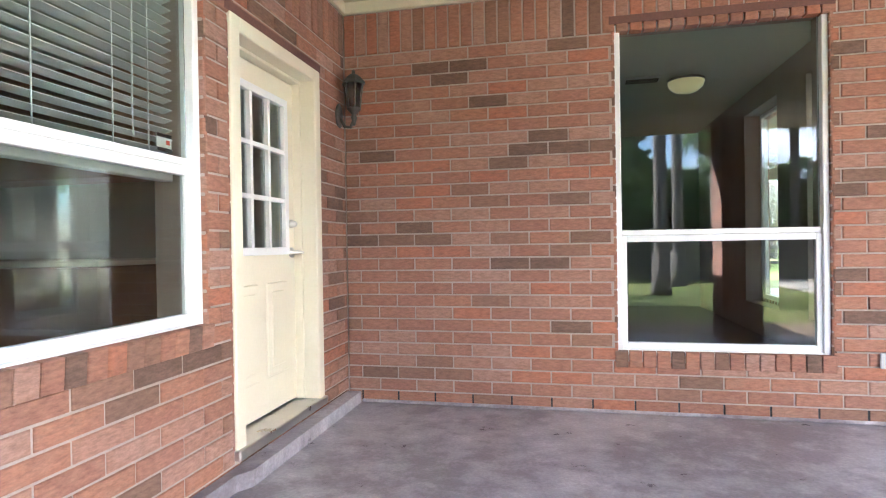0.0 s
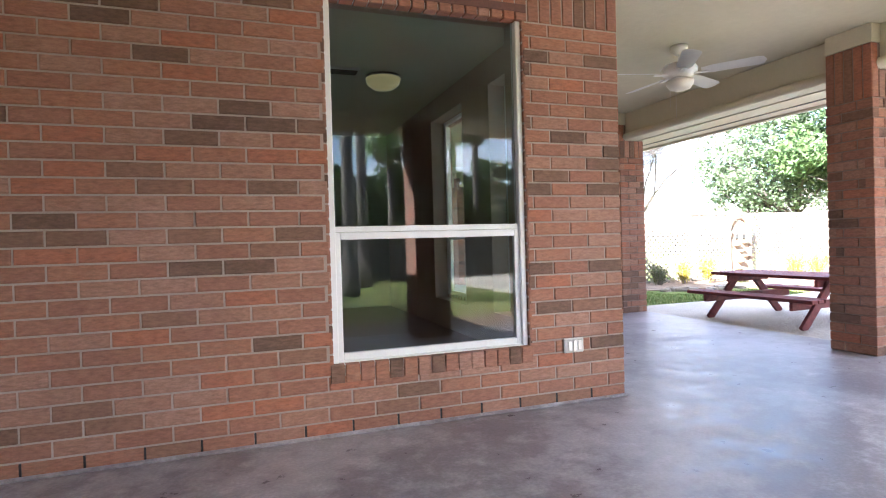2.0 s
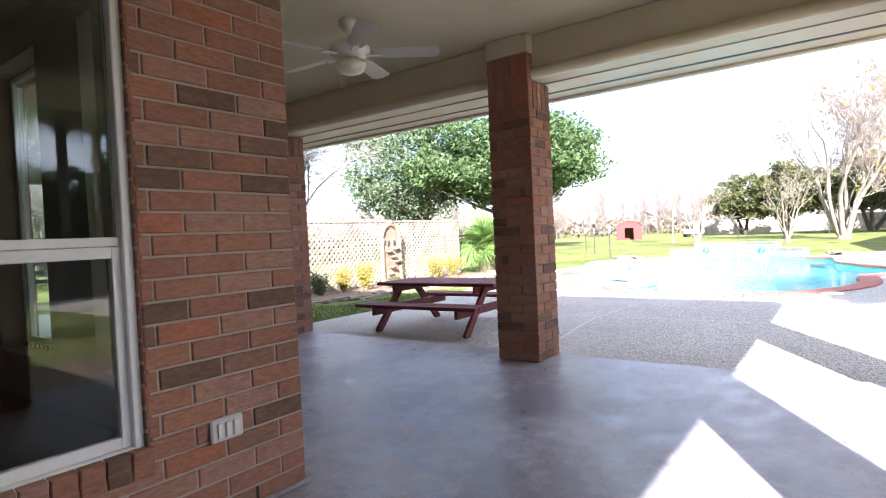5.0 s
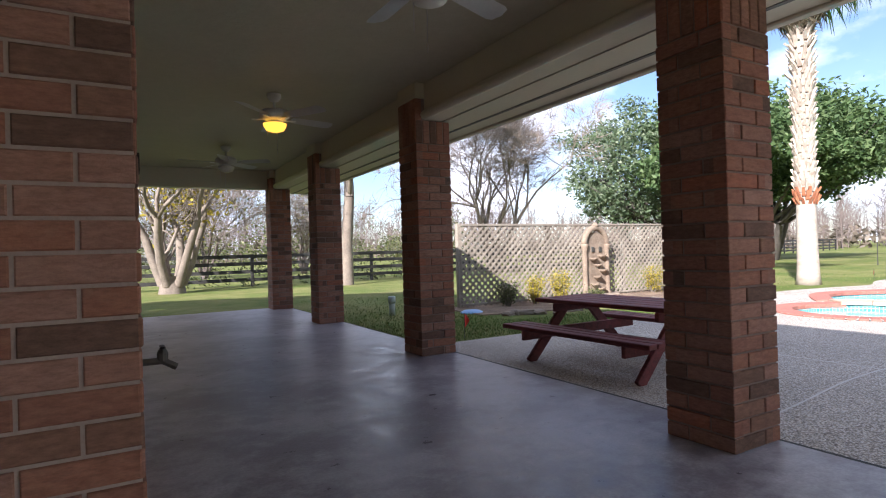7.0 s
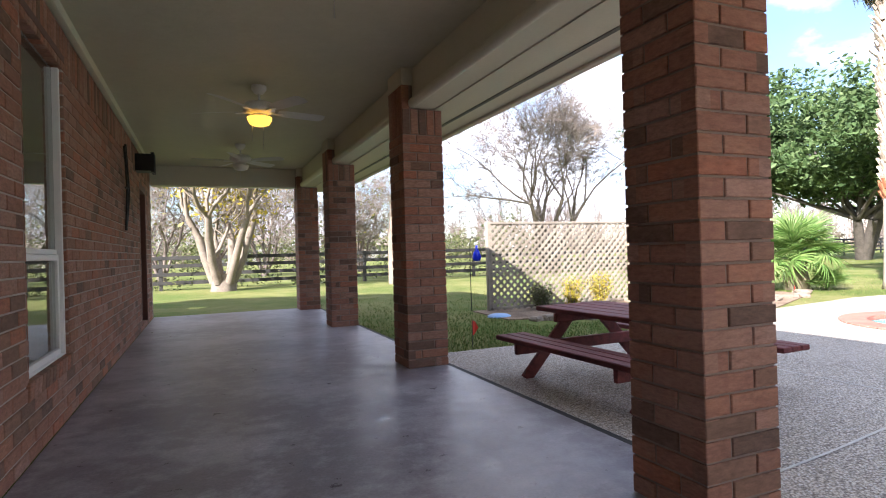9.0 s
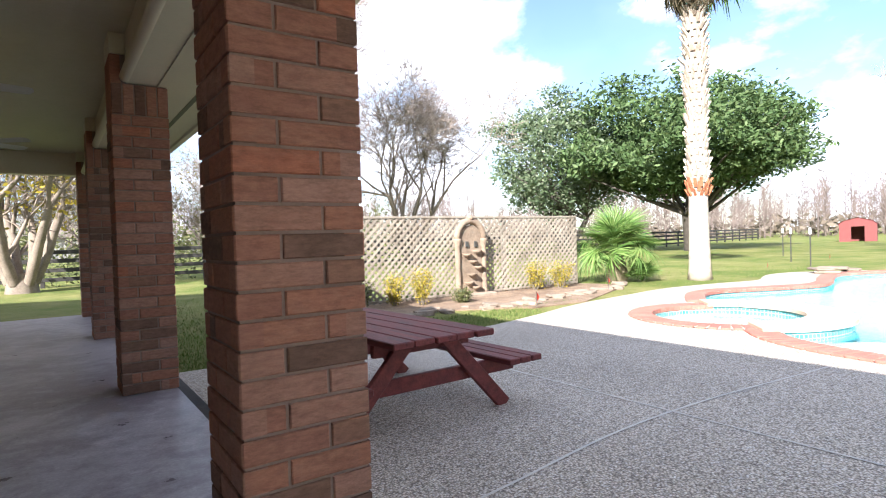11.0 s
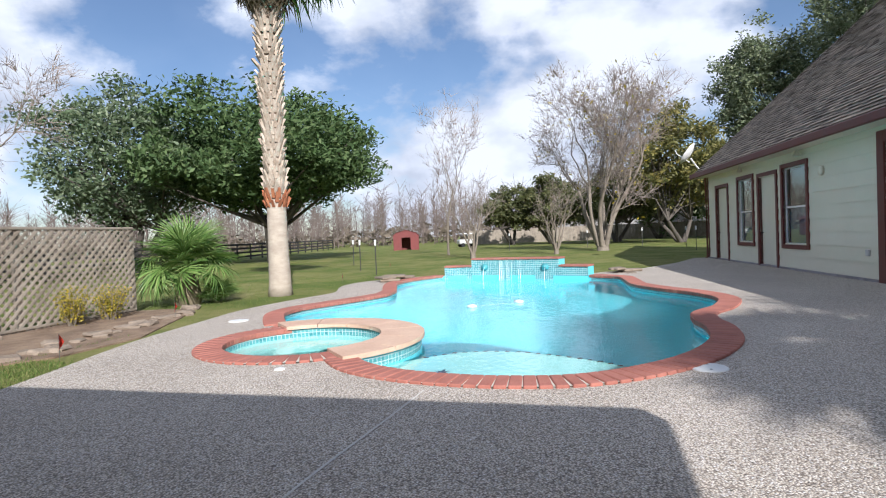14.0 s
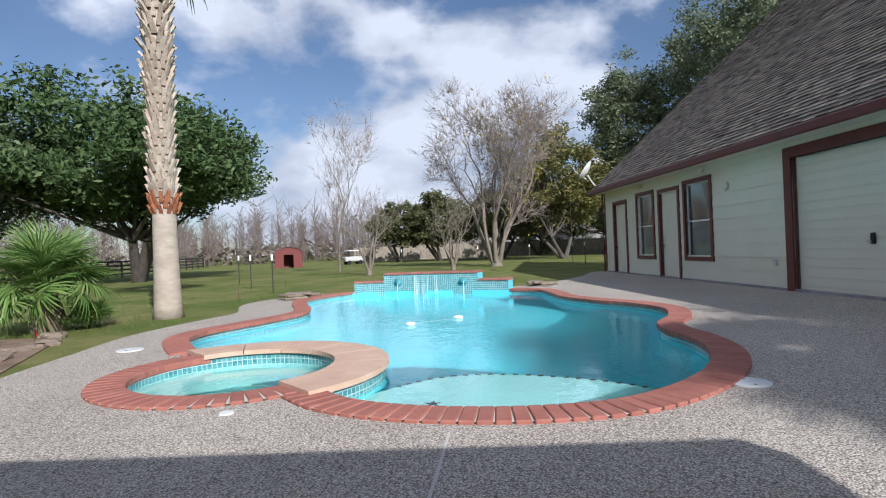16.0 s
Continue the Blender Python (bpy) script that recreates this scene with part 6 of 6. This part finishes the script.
for x, y, r in ((12.06, -1.80, 0.15), (14.6, 4.35, 0.15), (11.72, 1.95, 0.05)):
    lid = thing("skimmer_lid", "round white plastic skimmer lid set in the deck", "lid", pose(x, y, DECK), "deck lids")
    part("disc", lathe([(r, 0.0), (r, 0.008), (r * 0.95, 0.012), (r * 0.9, 0.012), (0.01, 0.013)], 26), WHITE_PLASTIC, lid)
    if r > 0.1:
        for s in (-1, 1):
            part("finger_hole", lathe([(0.014, 0.0135), (0.012, 0.0145)], 10, None, pose(s * 0.09, 0, 0)), BRONZE, lid)
hose = thing("pool_cleaner", "white floating pool cleaner with two small floats", "pool cleaner", pose(0, 0, 0))
part("hose_line", tube([(p.x, p.y, WATER_Z - 0.01) for p in spline([(16.6, 1.1), (16.95, 0.85), (17.2, 0.35)], False, 0.1)], 0.012, 6), WHITE_PLASTIC, hose)
for x, y in ((16.6, 1.1), (17.2, 0.35)):
    part("float", lathe([(0.02, -0.02), (0.08, 0.0), (0.09, 0.03), (0.03, 0.05)], 14, None, pose(x, y, WATER_Z)), WHITE_PLASTIC, hose, "white float", True)

# ---- red shed, far cart and far houses ----
shed = thing("garden_shed", "small red gambrel-roofed shed with an open dark doorway", "shed", pose(56.5, 15.2, -0.1, 0, 0, -74) @ Matrix.Diagonal((0.68, 0.68, 0.78, 1)))
bm = bmesh.new()
for b in ((-1.7, -0.6, 0, 1.75), (0.6, 1.7, 0, 1.75), (-0.6, 0.6, 1.5, 1.75)):
    box(bm, b[0], b[1], -1.3, -1.2, b[2], b[3])
for s in (-1.7, 1.6):
    box(bm, s, s + 0.1, -1.2, 1.3, 0, 1.75)
box(bm, -1.6, 1.6, 1.2, 1.3, 0, 1.75)
part("wall", bm, SHED_RED, shed)
bm = bmesh.new()
prof = [(-1.85, 1.7), (-1.3, 2.1), (0, 2.4), (1.3, 2.1), (1.85, 1.7)]
for (a, b), (c, d) in zip(prof, prof[1:]):
    bm.faces.new([bm.verts.new(q) for q in ((a, -1.4, b), (c, -1.4, d), (c, 1.4, d), (a, 1.4, b))])
bm.faces.new([bm.verts.new((a, -1.28, b)) for a, b in prof])
part("roof", bm, SHED_RED, shed)
cart = thing("utility_cart", "white utility cart parked at the far lawn edge", "cart", pose(60, 10.2, -0.1, 0, 0, -60))
part("body", boxed(-0.9, 0.9, -0.5, 0.5, 0.3, 0.75, 0.08), OUTLET, cart)
part("canopy", boxed(-0.6, 0.5, -0.5, 0.5, 1.25, 1.35, 0.04), WHITE_PLASTIC, cart)
for s in (-0.55, 0.55):
    for u in (-0.45, 0.45):
        part("wheel", lathe([(0.2, -0.06), (0.22, 0), (0.2, 0.06)], 14, None, pose(s, u, 0.21, 90)), BLACK, cart)
        part("canopy_post", tube([(s * 0.9, u, 0.7), (s * 0.9, u, 1.26)], 0.02, 6), BLACK, cart)
for i, (x, y, w, h, turn) in enumerate(((8, 84, 9, 2.8, 0), (30, 90, 14, 2.4, 0), (92, -4, 14, 2.8, -90), (90, -18, 12, 2.8, -90))):
    hs = thing("far_house", "low pale outbuilding in the distance", "house", pose(x, y, -0.1, 0, 0, turn))
    part("wall", boxed(-w / 2, w / 2, -3, 3, 0, h), HOUSE_FAR, hs)
    bm = bmesh.new()
    for q in (((-w / 2 - 0.4, -3.5, h), (w / 2 + 0.4, -3.5, h), (w / 2 + 0.4, 0, h + 1.4), (-w / 2 - 0.4, 0, h + 1.4)), ((-w / 2 - 0.4, 3.5, h), (w / 2 + 0.4, 3.5, h), (w / 2 + 0.4, 0, h + 1.4), (-w / 2 - 0.4, 0, h + 1.4))):
        bm.faces.new([bm.verts.new(k) for k in q])
    part("roof", bm, SHINGLE, hs)
    for k in range(3):
        part("window", boxed(-w / 3 + k * w / 3 - 0.5, -w / 3 + k * w / 3 + 0.5, -3.02, -2.99, 1.0, 2.1), BRONZE, hs)

# ---- garage ----
GB = -0.14
garage = thing("garage", "cream lap-sided garage with maroon trim and steep shingle roof", "garage", Matrix.Translation((18.5, -6.0, GB)) @ Matrix.Rotation(radians(5.5), 4, "Z"), kind="structure")
# local: x along the wall, -y away from the pool
GX0, GX1, GD, GH = -7.0, 9.85, 7.8, 3.0
openings = [(7.95, 8.95, 0.05, 2.45), (5.95, 7.02, 0.72, 2.55), (4.45, 5.5, 0.05, 2.5), (2.88, 4.05, 0.72, 2.58), (-5.2, 0.05, 0.03, 2.62)]
bm = bmesh.new()
us = sorted({GX0, GX1, *[a for o in openings for a in o[:2]]})
for a, b in zip(us, us[1:]):
    lo = 0.0
    for o in [o for o in openings if o[0] < (a + b) / 2 < o[1]]:
        box(bm, a, b, -0.16, -0.02, 0, o[2])
        lo = o[3]
    box(bm, a, b, -0.16, -0.02, lo, GH)
box(bm, GX1 - 0.14, GX1, -GD, -0.161, 0, GH)
box(bm, GX0, GX0 + 0.14, -GD, -0.161, 0, GH)
box(bm, GX0, GX1, -GD - 0.14, -GD - 0.001, 0, GH)
part("wall", bm, SIDING, garage)
row = 0
z = 0.16
while z < GH - 0.05:
    x = GX0
    for o in sorted([o for o in openings if o[2] < z + 0.24 and o[3] > z + 0.06]) + [(GX1, GX1, 0, 0)]:
        if o[0] - x > 0.05:
            bm = bmesh.new()
            vs = [bm.verts.new(q) for q in ((x, -0.018, z), (o[0], -0.018, z), (o[0], 0.004, z), (x, 0.004, z), (x, -0.018, z + 0.30), (o[0], -0.018, z + 0.30), (o[0], -0.012, z + 0.30), (x, -0.012, z + 0.30))]
            for q in ((0, 1, 2, 3), (3, 2, 6, 7), (0, 3, 7, 4), (1, 2, 6, 5), (4, 5, 6, 7)):
                bm.faces.new([vs[i] for i in q])
            part("siding_board", bm, SIDING, garage)
        x = max(x, o[1])
    z += 0.29
    row += 1
part("foundation", boxed(GX0 - 0.02, GX1 + 0.02, -0.2, 0.02, -0.05, 0.155), CONCRETE, garage, "grey concrete footing")
part("corner_board", boxed(GX1 - 0.06, GX1 + 0.02, -0.12, 0.02, 0.156, GH, 0.004), MAROON, garage)
part("downspout", tube([(GX1 + 0.06, 0.06, GH), (GX1 + 0.06, 0.05, 0.15), (GX1 + 0.06, 0.2, 0.02)], 0.04, 8), MAROON, garage)


def garage_trim(o, w, bottom):
    bm = bmesh.new()
    a, b, lo, hi = o
    for q in ((a - w, a, lo - (w if bottom else 0), hi + w), (b, b + w, lo - (w if bottom else 0), hi + w), (a, b, hi, hi + w)) + (((a, b, lo - w, lo),) if bottom else ()):
        box(bm, q[0], q[1], -0.1, 0.03, q[2], q[3], None, 0.004)
    return bm


for o in (openings[0], openings[2]):
    d = part("door", boxed(o[0] + 0.01, o[1] - 0.01, -0.10, -0.06, o[2], o[3] - 0.01, 0.004), SIDING, garage, "cream flush side door")
    part("door_trim", garage_trim(o, 0.10, False), MAROON, d)
    part("knob", lathe([(0.012, 0), (0.012, 0.03), (0.03, 0.05), (0.02, 0.075)], 12, None, pose(o[1] - 0.1, -0.06, 1.0, -90)), BRONZE, d)
for far, o in enumerate((openings[1], openings[3])):
    w = part("window", garage_trim(o, 0.10, True), MAROON, garage, "maroon-trimmed sash window")
    bm = bmesh.new()
    m = (o[2] + o[3]) / 2 - 0.05
    for q in ((o[0], o[0] + 0.04, o[2], o[3]), (o[1] - 0.04, o[1], o[2], o[3]), (o[0], o[1], o[2], o[2] + 0.04), (o[0], o[1], o[3] - 0.04, o[3]), (o[0], o[1], m, m + 0.045)):
        box(bm, q[0] + 0.002, q[1] - 0.002, -0.09, -0.05, q[2] + 0.002, q[3] - 0.002)
    part("sash", bm, WHITE, w, "white sash")
    p = part("pane", boxed(o[0] + 0.04, o[1] - 0.04, -0.075, -0.069, o[2] + 0.04, o[3] - 0.04), GLASS, w)
    p.visible_shadow = False
    # blue reflection of the lower pane, put in as a coloured sheet
    part("reflection_sheet", boxed(o[0] + 0.02, o[1] - 0.02, -0.15, -0.13, o[2] + 0.02, m), surface("blue_reflection_tint", (0.16, 0.19, 0.27), (0.22, 0.25, 0.33), 3, 30, 0.8, 0.1), w, "blue-grey sheet painted as the reflection in the lower half")
    # black sheet stands in for the darkness of the unlit garage inside
    part("unlit_inside_sheet", boxed(o[0] - 0.3, o[1] + 1.3, -0.40 - 0.05 * far, -0.38 - 0.05 * far, o[2] - 0.2, o[3] + 0.2), BLACK, w)
o = openings[4]
gd = part("garage_door", boxed(o[0] + 0.005, o[1] - 0.005, -0.13, -0.10, o[2] + 0.005, o[3] - 0.005), SIDING, garage, "cream sectional overhead door")
part("door_trim", garage_trim(o, 0.20, False), MAROON, gd)
for k in range(5):
    z0 = o[2] + 0.01 + k * (o[3] - o[2] - 0.02) / 5
    for j in range(3):
        part("door_rib", boxed(o[0] + 0.02, o[1] - 0.02, -0.102, -0.092, z0 + 0.02 + j * 0.165, z0 + 0.165 + j * 0.165, 0.008), SIDING, gd)
part("door_latch", boxed(-1.68, -1.60, -0.09, -0.05, 0.98, 1.16, 0.01), BLACK, gd, "black latch")
part("latch_rod", tube([(-1.52, -0.07, 1.02), (-1.64, -0.05, 1.02)], 0.012, 6), NICKEL, gd)
for u in (3.04, 6.55):
    fl = part("flood_lamp", lathe([(0.03, 0), (0.05, 0.03), (0.085, 0.12), (0.085, 0.14)], 14, None, pose(u, 0.05, GH - 0.22, -60)), SIDING, garage, "cream twin floodlight", True)
part("wall_vent", lathe([(0.10, 0), (0.10, 0.04), (0.08, 0.06)], 18, None, pose(2.18, 0.0, 2.33, -90)), SIDING, garage, "round cream wall vent", True)
part("outlet", boxed(0.54, 0.65, 0.0, 0.03, 0.58, 0.70, 0.008), OUTLET, garage)
dish = thing("satellite_dish", "white satellite dish on the garage corner", "satellite dish", Matrix.Translation((29.0, -4.55, GB + 3.45)))
part("mast", tube([(0, -0.5, -0.35), (0, -0.25, 0.0), (0, -0.1, 0.25)], 0.03, 8), OUTLET, dish)
part("reflector", lathe([(0.02, 0.0), (0.25, 0.05), (0.42, 0.13), (0.425, 0.14), (0.25, 0.065), (0.02, 0.015)], 24, None, pose(0, -0.1, 0.35, -50, 25, 0)), WHITE_PLASTIC, dish, "white dish", True)
part("feed_arm", tube([(0, -0.05, 0.1), (0.1, 0.35, 0.45), (0.12, 0.4, 0.6)], 0.02, 6), OUTLET, dish)

# garage roof: courses of shingles
PITCH = radians(42)
roof_root = part("roof_deck", box(bmesh.new(), GX0 - 0.3, GX1 + 0.35, 0, 12.0, -0.06, -0.008), SHINGLE, garage, m=Matrix.Translation((0, 0.42, GH + 0.02)) @ Matrix.Rotation(math.pi, 4, "Z") @ Matrix.Diagonal((-1, 1, 1, 1)) @ Matrix.Rotation(PITCH, 4, "X"))
rng = random.Random(200)
sv, sf = [], []
for r in range(80):
    y = r * 0.145
    x = GX0 - 0.3 - rng.uniform(0, 0.25)
    while x < GX1 + 0.35:
        w = rng.uniform(0.16, 0.36)
        a, b = max(x, GX0 - 0.3), min(x + w - 0.004, GX1 + 0.36)
        lift = rng.uniform(0.018, 0.038)
        if b > a:
            i = len(sv)
            sv += [Vector(q) for q in ((a, y, 0), (b, y, 0), (b, y, lift), (a, y, lift), (a, y + 0.18, 0.001), (b, y + 0.18, 0.001))]
            sf += [(0 + i, 1 + i, 2 + i, 3 + i), (3 + i, 2 + i, 5 + i, 4 + i)]
        x += w
tagged(part("shingles", mesh_of("shingles", sv, sf, SHINGLE), None, roof_root, "weathered brown asphalt shingles"), kind="stuff")
part("gutter", box(bmesh.new(), GX0 - 0.32, GX1 + 0.37, 0.40, 0.50, GH - 0.10, GH + 0.06, None, 0.015), MAROON, garage, "maroon gutter")
part("eave_soffit", boxed(GX0 - 0.3, GX1 + 0.35, 0.0, 0.40, GH - 0.09, GH - 0.07), SIDING, garage)
part("rake_board", box(bmesh.new(), 0, 0.05, 0, 11.6, -0.2, 0.0), MAROON, garage, m=Matrix.Translation((GX1 + 0.36, 0.42, GH + 0.02)) @ Matrix.Rotation(math.pi, 4, "Z") @ Matrix.Diagonal((-1, 1, 1, 1)) @ Matrix.Rotation(PITCH, 4, "X"))
bm = bmesh.new()
bm.faces.new([bm.verts.new(q) for q in ((GX1 - 0.05, -0.02, GH), (GX1 - 0.05, -8.0, GH), (GX1 - 0.05, -8.0, GH + 7.2))])
bm.faces.new([bm.verts.new(q) for q in ((GX0 + 0.05, -0.02, GH), (GX0 + 0.05, -8.0, GH), (GX0 + 0.05, -8.0, GH + 7.2))])
part("gable", bm, SIDING, garage)

# ---- brick faces of the walls ----
brick_wall(wall_nook, FRAME2, 3.66, 2.42, W2_OPEN, 400, 0.10, soldier_z=2.358, soldier_h=0.285, sills=[(1.76, 2.99, 0.285)])
brick_wall(wall_kitchen, FRAME1, 6.0, 2.42, W1_OPEN, 230, 0.05, chosen=lambda u, z: u < 3.2, soldier_z=2.358, soldier_h=0.285, sills=[(1.51, 2.88, 0.645)])
brick_wall(wall_patio, FRAME3, 9.66, 2.42, W3_OPEN, 260, 0.05, chosen=lambda u, z: u < 3.4, soldier_z=2.358, soldier_h=0.285, sills=[(0.50, 1.52, 0.325), (2.08, 3.12, 0.325)])
# window and door reveals in brick
for fr, root, ops in ((FRAME2, wall_nook, W2_OPEN), (FRAME1, wall_kitchen, W1_OPEN), (FRAME3, wall_patio, W3_OPEN[:2])):
    for a, b, lo, hi in ops:
        n = int((hi - lo) / COURSE)
        for k in range(n):
            for u, s in ((a, 1), (b, -1)):
                mm = fr @ Matrix.Translation((u, -0.002, lo + k * COURSE + 0.005)) @ Matrix(((0, s, 0, 0), (-1, 0, 0, 0), (0, 0, 1, 0), (0, 0, 0, 1)))
                part("reveal_brick", brick_mesh(0.06, 0.02), None, root, m=mm @ Matrix.Translation((0, 0.002, 0)))

# open weep joints in the lowest course
for k in range(14):
    part("weep_hole", boxed(-0.004, 0.006, -0.02, -0.0005, 0.006, 0.076), BLACK, wall_nook, "dark open weep joint", m=at_u(FRAME2, 0.10 + 0.254 * k, 0))
